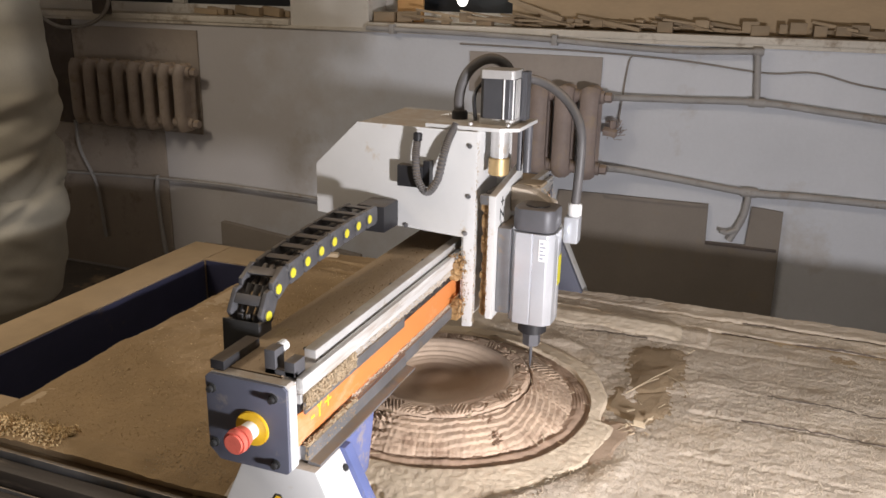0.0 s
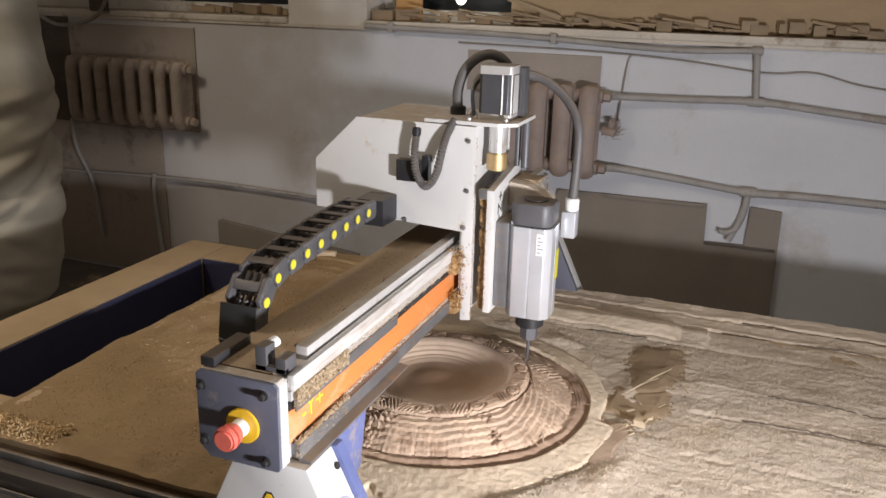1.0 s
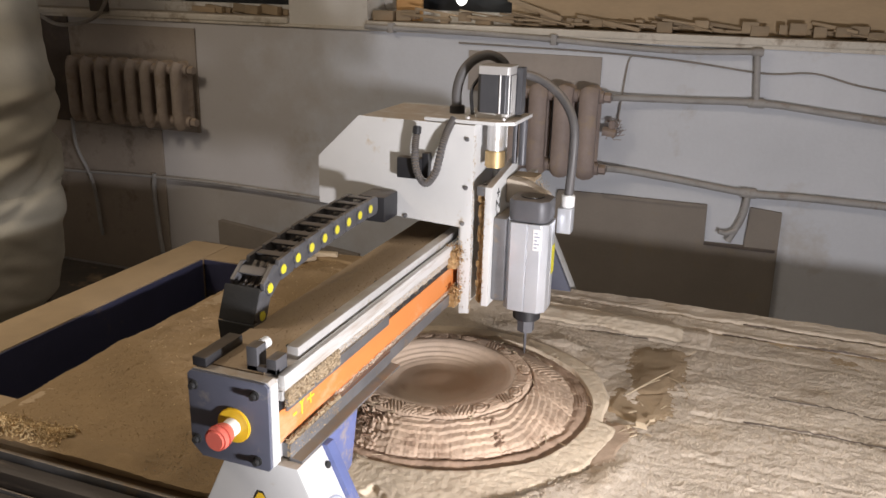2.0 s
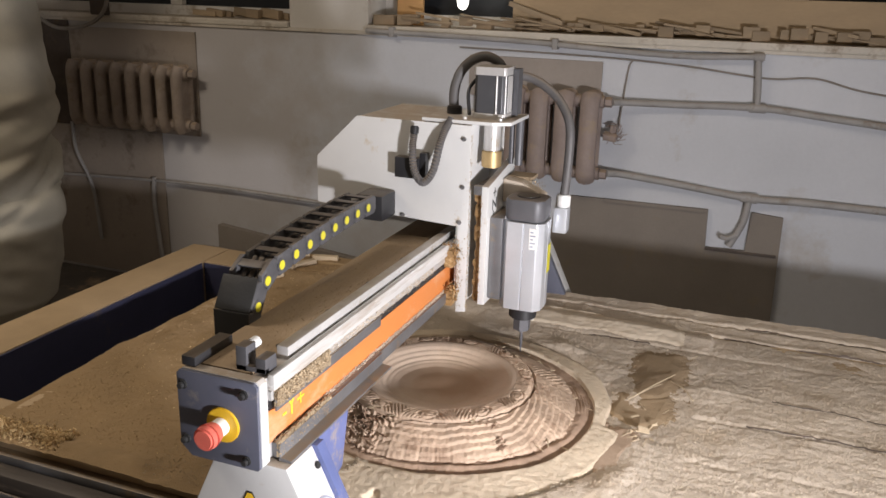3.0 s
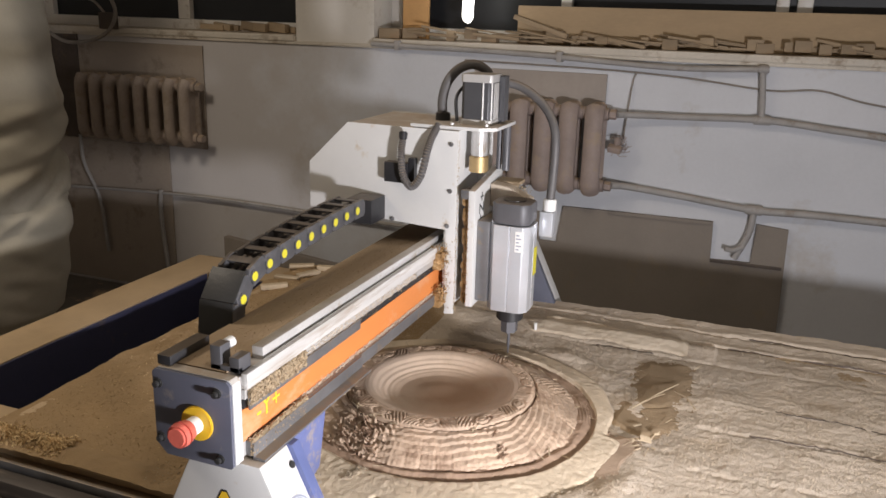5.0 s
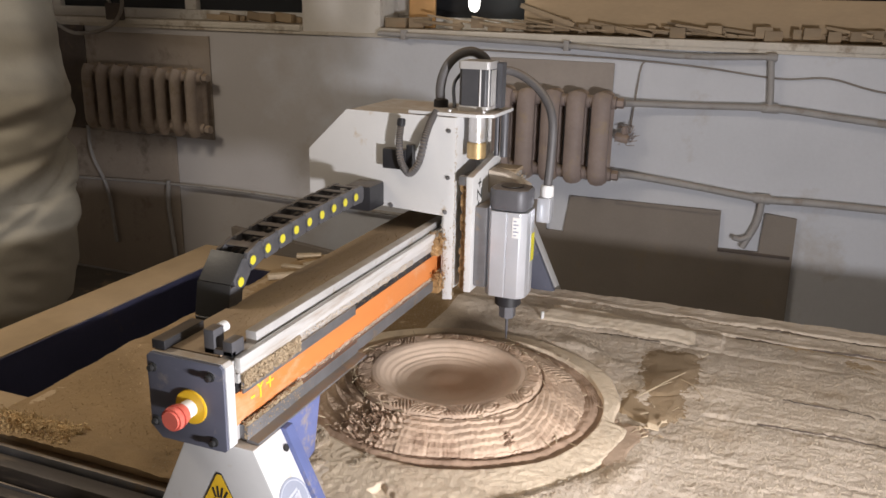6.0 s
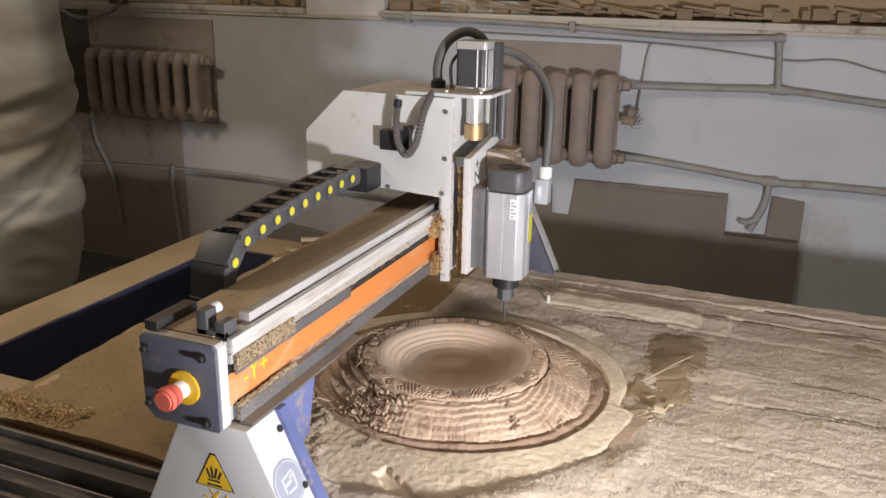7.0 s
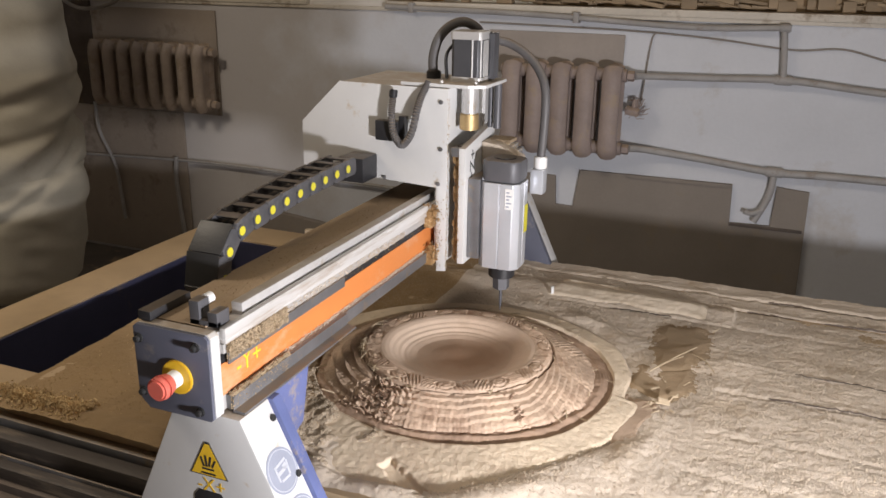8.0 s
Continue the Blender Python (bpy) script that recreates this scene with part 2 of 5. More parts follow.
def tube(bm, pts, r, seg=10, step=6, ribs=0.0):
    way = spline(pts, step)
    rings, up = [], Vector((0.13, 0.21, 1)).normalized()
    for i, c in enumerate(way):
        d = (way[min(i + 1, len(way) - 1)] - way[max(i - 1, 0)]).normalized()
        s = d.cross(up)
        s = s.normalized() if s.length > 1e-4 else d.orthogonal().normalized()
        up = s.cross(d).normalized()
        rr = r * (1 + ribs * (i % 2))
        rings.append([bm.verts.new(c + rr * (math.cos(2 * math.pi * k / seg) * s + math.sin(2 * math.pi * k / seg) * up)) for k in range(seg)])
    fs = []
    for a, b in zip(rings, rings[1:]):
        for k in range(seg):
            fs.append(bm.faces.new((a[k], a[(k + 1) % seg], b[(k + 1) % seg], b[k])))
    fs += [bm.faces.new(rings[0]), bm.faces.new(rings[-1][::-1])]
    bmesh.ops.recalc_face_normals(bm, faces=fs)
    return bm


def thing(name, base, label, category, group="", kind=""):
    ob = new(name)
    ob.location = base
    BASE[ob] = Vector(base)
    return tagged(ob, label, category, group, kind)


def mesh_of(name, bm, material, base=None, smooth=True):
    if base is not None:
        bmesh.ops.translate(bm, verts=bm.verts, vec=-Vector(base))
    me = bpy.data.meshes.new(name)
    bm.to_mesh(me)
    bm.free()
    me.materials.append(material)
    if smooth:
        me.shade_smooth()
        me.set_sharp_from_angle(angle=radians(38))
    return me


def part(name, bm, material, parent, label=""):
    """One mesh object under a thing or a part; its bmesh is in world metres."""
    ob = new(name, mesh_of(name, bm, material, BASE[parent]))
    ob.parent = parent
    BASE[ob] = BASE[parent]
    return tagged(ob, label)


def single(name, bm, material, base, label, category="", group="", kind=""):
    """A thing that is one mesh."""
    ob = new(name, mesh_of(name, bm, material, base))
    ob.location = base
    BASE[ob] = Vector(base)
    return tagged(ob, label, category, group, kind)


def B():
    return bmesh.new()


def words(text, size, material, parent, m, name="lettering"):
    """Flat letters under a thing, at the pose m (world)."""
    cu = bpy.data.curves.new(name, "FONT")
    cu.body, cu.size, cu.extrude, cu.align_x, cu.align_y = text, size, 0.0002, "CENTER", "CENTER"
    tmp = bpy.data.objects.new("tmp", cu)
    scene.collection.objects.link(tmp)
    bpy.context.view_layer.update()
    me = bpy.data.meshes.new_from_object(tmp.evaluated_get(bpy.context.evaluated_depsgraph_get()))
    bpy.data.objects.remove(tmp)
    me.transform(Matrix.Translation(-BASE[parent]) @ m)
    me.materials.clear()
    me.materials.append(material)
    ob = new(name, me)
    ob.parent = parent
    BASE[ob] = BASE[parent]
    return ob

# ---- structure ----
WY = 3.6          # inner face of the window wall
SILL = 1.444


def shell(name, bm, material, label):
    return single(name, bm, material, (0, 0, 0), label, kind="structure")


shell("floor", box(B(), -4.6, 3.2, -2.2, 4.2, -0.1, 0.0), M_FLOOR, "dirty grey concrete workshop floor")
shell("ceiling", box(B(), -4.6, 3.2, -2.2, 4.2, 3.0, 3.1), M_CEIL, "grey plaster workshop ceiling")
# these three walls are out of view, coloured darker to bounce less light
shell("wall_west", box(B(), -4.6, -4.4, -2.2, 4.2, 0, 3.0), M_DIM, "unseen plastered side wall, dimmed to cut bounced light")
shell("wall_east", box(B(), 3.0, 3.2, -2.2, 4.2, 0, 3.0), M_DIM, "unseen plastered side wall, dimmed to cut bounced light")
shell("wall_south", box(B(), -4.4, 3.0, -2.2, -2.0, 0, 3.0), M_DIM, "unseen plastered wall opposite the windows, dimmed to cut bounced light")
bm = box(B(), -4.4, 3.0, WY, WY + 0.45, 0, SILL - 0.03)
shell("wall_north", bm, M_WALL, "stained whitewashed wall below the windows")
for x0, x1 in ((-4.4, -3.95), (-2.175, -1.76), (1.9, 3.0)):
    shell("wall_north_pier", box(B(), x0, x1, WY + 0.003, WY + 0.45, SILL - 0.03, 2.6), M_PIER, "white painted pier between the windows")
shell("wall_north_lintel", box(B(), -4.4, 3.0, WY + 0.003, WY + 0.45, 2.6, 3.0), M_PIER, "white plaster above the windows")
for x0, x1 in ((-3.95, -2.175), (-1.76, 1.9)):
    shell("window_sill", box(B(), x0 + 0.002, x1 - 0.002, WY - 0.02, WY + 0.2, SILL - 0.03, SILL, 0.006), M_SILL, "dusty cream painted window sill")
shell("trim", box(B(), -4.4, 3.0, WY - 0.012, WY - 0.0005, SILL - 0.045, SILL - 0.028, 0.003), M_SILL, "cream ledge under the window sills")


def window(name, x0, x1, uprights):
    w = thing(name, ((x0 + x1) / 2, WY + 0.24, SILL), "old white window with dark night panes", "window", kind="structure")
    y0, y1 = WY + 0.2, WY + 0.27
    f = B()
    box(f, x0, x1, y0, y1, SILL - 0.028, SILL + 0.05, 0.006)
    box(f, x0, x1, y0, y1, 2.54, 2.6, 0.006)
    part("window_frame", f, M_FRAME, w)
    for u, wd in [(x0 + 0.03, 0.06)] + [(u, wd) for u, wd in uprights] + [(x1 - 0.03, 0.06)]:
        part("mullion", box(B(), u - wd / 2, u + wd / 2, y0 - 0.004, y1 - 0.004, SILL + 0.05, 2.54, 0.006), M_FRAME, w)
    xs = [x0 + 0.06] + [u for u, wd in uprights] + [x1 - 0.06]
    for a, c in zip(xs, xs[1:]):
        part("pane", box(B(), a, c, y0 + 0.03, y0 + 0.036, SILL + 0.05, 2.54), M_GLASS, w)
    return w


window("window_1", -3.95, -2.175, [(-2.98, 0.075)])
window("window_2", -1.76, 1.9, [(-0.90, 0.05), (0.0, 0.05), (0.085, 0.06), (1.0, 0.06)])


# ---- radiators and pipes ----
def radiator(x1, ztop, zbot, n, label, pitch=0.108, wide=1.3, paint=None):
    r = thing("radiator", (x1 - n * pitch / 2, WY - 0.09, zbot), label, "radiator", "radiators under the windows")
    yc = WY - 0.10
    for i in range(n):
        xc = x1 - pitch * (i + 0.5)
        s = B()
        # two hollow columns front and back joined by rounded heads
        for yo in (-0.042, 0.042):
            tube(s, [(xc, yc + yo * 0.5, ztop - 0.02), (xc, yc + yo, ztop - 0.06), (xc, yc + yo, (ztop + zbot) / 2), (xc, yc + yo, zbot + 0.06), (xc, yc + yo * 0.5, zbot + 0.02)], 0.031, 10, 3)
        for z in (ztop - 0.045, zbot + 0.045):
            cyl(s, (xc - pitch / 2 + 0.001, yc, z), (xc + pitch / 2 - 0.001, yc, z), 0.027, seg=12)
            bmesh.ops.create_icosphere(s, subdivisions=2, radius=0.047, matrix=Matrix.Translation((xc, yc, z)) @ Matrix.Diagonal((0.8, 1.35, 0.95, 1)))
        box(s, xc - 0.020, xc + 0.020, yc - 0.05, yc + 0.05, zbot + 0.05, ztop - 0.05, 0.008)
        for v in s.verts:
            if abs(v.co.x - xc) < pitch / 2 - 0.008:
                v.co.x = xc + (v.co.x - xc) * wide
        part("section", s, paint or M_RAD, r)
    for z in (ztop - 0.045, zbot + 0.045):
        part("end_nut", cyl(B(), (x1 + 0.001, yc, z), (x1 + 0.03, yc, z), 0.022, seg=6, bev=0.002), paint or M_RAD, r)
    return r


radiator(-0.617, 1.225, 0.83, 5, "dusty brown cast iron radiator with five sections")
radiator(-2.70, 1.215, 0.865, 8, "dust covered cast iron radiator in shade", 0.095, 0.92, M_RADL)
# brown and dark patches of the wall round the radiators, built as thin slabs
single("backing_board", box(B(), -1.25, -0.655, WY - 0.012, WY - 0.001, 1.16, 1.335, 0.002), M_PATCH, (-1.05, WY, 0.95), "thin brown panel on the wall behind the radiator", "board")
single("backing_board", box(B(), -3.533, -2.72, WY - 0.012, WY - 0.001, 0.84, 1.37, 0.002), M_BOARDL, (-3.2, WY, 0.84), "thin brown panel on the wall behind the shaded radiator", "board")
single("backing_board", box(B(), -4.1, -3.535, WY - 0.016, WY - 0.001, 0.84, 1.40, 0.002), M_RUST, (-3.8, WY, 0.84), "thin dark panel on the wall beside the shaded radiator", "board")
single("backing_board", box(B(), -4.1, -2.97, WY - 0.014, WY - 0.001, 0.02, 0.837, 0.002), M_BOARDL, (-3.4, WY, 0.02), "thin brown panel over the lower wall", "board")

yp = WY - 0.035
p = thing("heating_pipe", (-0.04, yp, 1.2), "grey painted heating pipe with elbow and tee", "pipe")
part("pipe", tube(B(), [(-1.75, yp, 1.42), (-1.0, yp, 1.405), (-0.4, yp, 1.378), (-0.055, yp, 1.388)], 0.012, 10), M_PIPE, p)
part("riser", tube(B(), [(-0.042, yp, 1.388), (-0.032, yp, 1.3), (-0.022, yp, 1.19)], 0.013, 10), M_PIPE, p)
part("elbow", cyl(B(), (-0.062, yp, 1.388), (-0.018, yp, 1.388), 0.018, seg=12, bev=0.005), M_PIPE, p)
part("tee", cyl(B(), (-0.055, yp, 1.19), (0.015, yp, 1.19), 0.019, seg=12, bev=0.004), M_PIPE, p)
part("pipe", tube(B(), [(-0.587, WY - 0.1, 1.18), (-0.53, yp - 0.02, 1.178), (-0.3, yp, 1.182), (0.0, yp, 1.19), (0.3, yp, 1.165), (0.9, yp, 1.12), (1.8, yp, 1.10), (2.9, yp, 1.08)], 0.014, 10), M_PIPE, p)
for cx, cz in ((-1.62, 1.418), (-0.86, 1.4)):
    part("clip", box(B(), cx - 0.012, cx + 0.012, yp - 0.016, WY - 0.001, cz - 0.022, cz + 0.022, 0.003), M_PIPE, p)
p = thing("heating_pipe", (0, yp, 0.83), "grey heating return pipe with drain tap", "pipe")
part("pipe", tube(B(), [(-0.587, WY - 0.1, 0.88), (-0.52, yp - 0.02, 0.872), (-0.3, yp, 0.85), (0.0, yp, 0.822), (0.25, yp, 0.826), (0.9, yp, 0.82), (2.9, yp, 0.80)], 0.015, 10), M_PIPE, p)
part("drop", tube(B(), [(-0.005, yp, 0.82), (-0.015, yp, 0.72), (-0.06, yp - 0.005, 0.61)], 0.014, 10), M_PIPE, p)
part("tee", cyl(B(), (-0.04, yp, 0.823), (0.03, yp, 0.823), 0.021, seg=12, bev=0.004), M_PIPE, p)
part("tap", tube(B(), [(-0.03, yp - 0.01, 0.665), (-0.07, yp - 0.02, 0.648), (-0.10, yp - 0.03, 0.655)], 0.010, 8), M_PIPE, p)
p = thing("heating_pipe", (-2.6, yp, 0.6), "thin dusty pipe along the shaded wall", "pipe")
part("pipe", tube(B(), [(-4.3, yp, 0.545), (-3.7, yp, 0.556), (-3.1, yp, 0.58), (-2.6, yp, 0.588), (-1.9, yp, 0.572), (-1.2, yp, 0.56)], 0.0085, 10), M_PIPE, p)
part("riser", tube(B(), [(-3.55, yp, 0.86), (-3.53, yp - 0.01, 0.7), (-3.45, yp, 0.5), (-3.42, yp, 0.2)], 0.010, 8), M_PIPE, p)
part("riser", tube(B(), [(-3.02, yp, 0.6), (-3.03, yp, 0.45), (-3.0, yp, 0.1)], 0.012, 8), M_PIPE, p)

w = single("wall_cable", tube(B(), [(-1.3, WY - 0.008, 1.365), (-0.95, WY - 0.008, 1.36), (-0.6, WY - 0.008, 1.352), (-0.3, WY - 0.008, 1.335), (0.0, WY - 0.008, 1.305), (0.18, WY - 0.008, 1.315), (0.4, WY - 0.008, 1.27), (0.9, WY - 0.008, 1.24), (2.9, WY - 0.008, 1.2)], 0.004, 6), M_WIRE, (0, WY, 1.3), "thin grey cable run along the wall", "cable")
single("wall_cable", tube(B(), [(-0.53, WY - 0.008, 1.35), (-0.545, WY - 0.008, 1.32), (-0.555, WY - 0.02, 1.2), (-0.565, WY - 0.03, 1.06)], 0.0035, 6), M_WIRE, (-0.6, WY, 1.06), "thin cable hanging down to the valve", "cable")
# tangled knob on the radiator's end
bm = B()
for k in range(18):
    a = random.uniform(0, 6.3)
    c = Vector((-0.575 + random.uniform(-0.012, 0.012), WY - 0.07, 1.04 + random.uniform(-0.02, 0.02)))
    tube(bm, [c, c + Vector((0.02 * math.cos(a), random.uniform(-0.02, 0.02), 0.02 * math.sin(a))), c + Vector((0.045 * math.cos(a + 0.8), random.uniform(-0.03, 0.03), 0.045 * math.sin(a + 0.8)))], 0.0015, 5, 4)
cyl(bm, (-0.616, WY - 0.085, 1.04), (-0.557, WY - 0.085, 1.03), 0.019, seg=10, bev=0.004)
cyl(bm, (-0.58, WY - 0.085, 1.05), (-0.577, WY - 0.085, 1.085), 0.012, seg=10, bev=0.003)
for v in bm.verts:
    v.co += 0.006 * noise.noise_vector(v.co * 70)
single("cable_bundle", bm, M_RAD, (-0.615, WY - 0.07, 1.0), "dark tangle of wire and dust at the radiator valve", "cable")

# fibreboard with cut-outs standing against the wall, 12 mm thick
poly = [(-1.35, 0.02), (0.15, 0.02), (0.137, 0.75), (0.012, 0.76), (0.005, 0.592), (-0.155, 0.588), (-0.160, 0.752), (-0.805, 0.748),
        (-0.828, 0.578), (-0.908, 0.580), (-0.915, 0.712), (-1.35, 0.71)]
fp = thing("fibreboard_panel", (-0.6, WY - 0.01, 0.02), "brown fibreboard sheet with square notches against the wall", "board")
part("sheet", prism(B(), poly, "y", WY - 0.022, WY - 0.004, 0.0015), M_BOARD, fp)
part("cover_strip", box(B(), -0.155, 0.13, WY - 0.03, WY - 0.0225, 0.578, 0.590, 0.001), M_RUST, fp, "dark strip under the notch")
part("cover_strip", box(B(), -0.6, -0.17, WY - 0.03, WY - 0.0225, 0.738, 0.752, 0.001), M_BOARD, fp, "narrow strip on the top edge")

# ---- the window sills' clutter ----
single("plywood_board", box(B(), -1.09, 1.85, WY + 0.085, WY + 0.105, SILL + 0.001, SILL + 0.163, 0.003), M_TAN, (0.4, WY + 0.1, SILL), "long tan plywood board standing on the sill", "board")
single("pine_board", box(B(), -1.66, -1.53, WY + 0.11, WY + 0.13, SILL + 0.001, SILL + 0.62, 0.003), M_ORBOARD, (-1.6, WY + 0.12, SILL), "orange pine board standing in the window reveal", "board")


def offcut(x, y, z, lx, ly, lz, yaw, tilt, label):
    bm = box(B(), -lx / 2, lx / 2, -ly / 2, ly / 2, 0, lz, 0.0025)
    ob = new("wood_offcut", mesh_of("wood_offcut", bm, M_WOOD))
    h = abs(math.sin(radians(tilt))) * lx / 2
    ob.matrix_world = pose(x, y, z + h, 0, tilt, yaw)
    return tagged(ob, label, "offcut", "wood offcuts on the sill")


random.seed(5)
for k in range(46):
    x = -1.6 + 3.0 * k / 46 + random.uniform(-0.03, 0.03)
    longish = random.random() < 0.45
    lx, ly, lz = (random.uniform(0.16, 0.34), 0.025, random.uniform(0.008, 0.016)) if longish else (random.uniform(0.03, 0.08), 0.035, random.uniform(0.02, 0.05))
    offcut(x, WY + random.uniform(0.015, 0.06), SILL + 0.001 + (0.012 if k % 3 else 0), lx, ly, lz, random.uniform(-14, 14), random.uniform(2, 9) if longish else 0,
           "thin raw wood strip lying on the sill" if longish else "small raw wood block lying on the sill")
for k in range(9):
    offcut(-2.72 + 0.055 * k, WY + random.uniform(0.08, 0.15), SILL + 0.001, random.uniform(0.06, 0.16), 0.03, random.uniform(0.02, 0.045), random.uniform(-30, 30), random.uniform(0, 8), "grey weathered wood block on the sill")
offcut(-0.97, WY + 0.03, SILL + 0.03, 0.26, 0.03, 0.02, -6, 17, "pine strip leaning over other offcuts")
offcut(-1.69, WY + 0.05, SILL + 0.001, 0.10, 0.07, 0.045, 4, 0, "pale wood block at the window's edge")

for k in range(34):
    offcut(random.uniform(-1.35, 1.3), WY + random.uniform(0.02, 0.07), SILL + random.uniform(0.004, 0.03), random.uniform(0.10, 0.26), random.uniform(0.012, 0.03), random.uniform(0.006, 0.014),
           random.uniform(-22, 22), random.uniform(1, 12), "thin splintered wood stick in the heap on the sill")
jb = thing("junction_box", (-3.28, WY - 0.03, 1.45), "dark dusty junction box with loose cables", "junction box")
part("housing", box(B(), -3.33, -3.23, WY - 0.06, WY - 0.021, 1.435, 1.52, 0.008), M_RUST, jb)
part("cable", tube(B(), [(-3.30, WY - 0.045, 1.52), (-3.36, WY - 0.06, 1.58), (-3.5, WY - 0.06, 1.6), (-3.7, WY - 0.05, 1.66)], 0.007, 8), M_WIRE, jb)
# glowing tube and cord stand in for a lamp mirrored in the pane
lamp = thing("lamp_reflection", (-1.31, WY + 0.0, 1.53), "glowing tube standing in for a lamp's reflection in the window", "lamp")
bm = tube(B(), [(-1.285, WY - 0.03, 1.555), (-1.285, WY - 0.03, 1.59), (-1.28, WY - 0.03, 1.7), (-1.275, WY - 0.03, 1.9)], 0.025, 14, 5)
bmesh.ops.create_icosphere(bm, subdivisions=2, radius=0.025, matrix=Matrix.Translation((-1.285, WY - 0.03, 1.555)) @ Matrix.Diagonal((1, 1, 1.2, 1)))
part("tube", bm, M_GLINT, lamp)
part("flex", cyl(B(), (-1.275, WY - 0.03, 1.9), (-1.275, WY - 0.03, 3.0), 0.004, seg=6), M_WIRE, lamp)

# ---- dust bag by the table's end ----
d = thing("dust_collector", (-3.1, 2.55, 0.0), "dust collector with a full sagging cloth bag", "dust collector")
bm = B()
prof = [(0.0, 0.14), (0.18, 0.15), (0.27, 0.24), (0.315, 0.42), (0.345, 0.60), (0.355, 0.72), (0.355, 0.84), (0.352, 1.0), (0.345, 1.2), (0.325, 1.45), (0.31, 1.6), (0.30, 1.75), (0.30, 2.2), (0.26, 2.4), (0, 2.42)]
seg, rings = 144, []
zs = [prof[0][1] + (prof[-1][1] - prof[0][1]) * i / 180 for i in range(181)]
for z in zs:
    r = float(np.interp(z, [q[1] for q in prof], [q[0] for q in prof]))
    ring = []
    for k in range(seg):
        a = 2 * math.pi * k / seg
        n1 = noise.noise(Vector((math.cos(a) * 1.6, math.sin(a) * 1.6, z * 2.6 + math.cos(a))))
        n2 = noise.noise(Vector((math.cos(a + 3 * z) * 3, math.sin(a + 3 * z) * 3, z * 16.0)))
        fold = -0.018 * math.exp(-((z - 0.93 - 0.05 * math.sin(a * 2)) / 0.03) ** 2) - 0.014 * math.exp(-((z - 0.72 - 0.06 * math.sin(a * 3 + 1)) / 0.025) ** 2)
        # slack creases that run aslant, deepest above the belt, and a pinched belt
        for zc, sl, dp, wd in ((0.86, 0.22, 0.034, 0.055), (0.78, 0.26, 0.020, 0.030), (1.08, 0.06, 0.016, 0.030), (0.60, -0.10, 0.014, 0.045)):
            w = z - zc - sl * math.sin(a - 0.1) - 0.03 * n1
            fold += -dp * math.exp(-(w / wd) ** 2) + 0.6 * dp * math.exp(-((w - 1.7 * wd) / wd) ** 2)
        fold -= 0.012 * math.exp(-((z - 0.745 - 0.03 * math.sin(a)) / 0.012) ** 2)
        rr = max(0.001, r + (0.026 * n1 + 0.006 * n2 + 0.9 * fold) * min(1, r / 0.2))
        ring.append(bm.verts.new((-3.122 + rr * math.cos(a), 2.55 + rr * math.sin(a), z)))
    rings.append(ring)
for a, c in zip(rings, rings[1:]):
    for k in range(seg):
        bm.faces.new((a[k], a[(k + 1) % seg], c[(k + 1) % seg], c[k]))
part("bag", bm, M_BAG, d)
part("base", cyl(B(), (-3.1, 2.55, 0.0), (-3.1, 2.55, 0.16), 0.26, 0.24, 32, 0.01), M_RUST, d)
part("buckle", tube(B(), [(-2.86, 2.2, 0.79), (-2.82, 2.19, 0.80), (-2.80, 2.2, 0.78), (-2.83, 2.2, 0.765)], 0.005, 6), M_ALU, d, "small shiny buckle")
single("wall_hose", tube(B(), [(-3.75, WY - 0.05, 1.44), (-3.55, WY - 0.06, 1.36), (-3.3, WY - 0.07, 1.40), (-3.22, WY - 0.05, 1.52), (-3.3, WY - 0.04, 1.66)], 0.010, 8), M_WIRE, (-3.4, WY, 1.4), "grey hose looped on the shaded wall", "hose")
single("scrap_plank", prism(B(), [(-2.55, 0.002), (-1.75, 0.002), (-1.75, 0.34), (-2.55, 0.42)], "y", WY - 0.14, WY - 0.10, 0.004), M_BOARD, (-2.1, WY - 0.12, 0), "dark board standing at the wall's foot", "board")

# ---- the router table ----
BED = 0.735
t_ = thing("router_table", (-0.2, 1.7, 0.0), "long navy steel router table thick with sawdust", "machine table")
FT = 0.71
bm = box(B(), -1.855, -1.704, 1.03, 2.365, FT - 0.16, FT, 0.004)
part("end_beam", bm, M_BED, t_, "table end beam under sawdust darkened for shade")
part("end_beam_face", box(B(), -1.7035, -1.698, 1.16, 2.20, FT - 0.25, FT - 0.004), M_BLUE, t_, "navy painted inner face")
part("back_beam", box(B(), -1.7035, 2.2, 2.215, 2.365, FT - 0.16, FT - 0.001, 0.004), M_BED, t_)
part("back_face", box(B(), -1.6975, -1.40, 2.209, 2.2145, FT - 0.25, FT - 0.006), M_BLUE, t_)
part("front_beam", box(B(), -1.7035, 2.2, 1.035, 1.218, FT - 0.16, FT - 0.001, 0.004), M_BED, t_)
part("far_beam", box(B(), 2.05, 2.2, 1.16, 2.21, FT - 0.16, FT - 0.002, 0.004), M_BLUE, t_)
part("tray", box(B(), -1.697, -1.30, 1.16, 2.205, FT - 0.26, FT - 0.25), M_BLUE, t_)
for k in range(7):
    y0 = 1.06 + k * 0.186
    part("bed_plank", box(B(), -1.42, 2.03, y0, y0 + 0.182, FT + 0.001, BED - 0.006, 0.002), M_TAN, t_)
for x in (-1.75, 0.2, 2.1):
    for y in (1.12, 2.28):
        part("leg", box(B(), x - 0.05, x + 0.05, y - 0.05, y + 0.05, 0.0, FT - 0.161, 0.004), M_BLUE, t_)
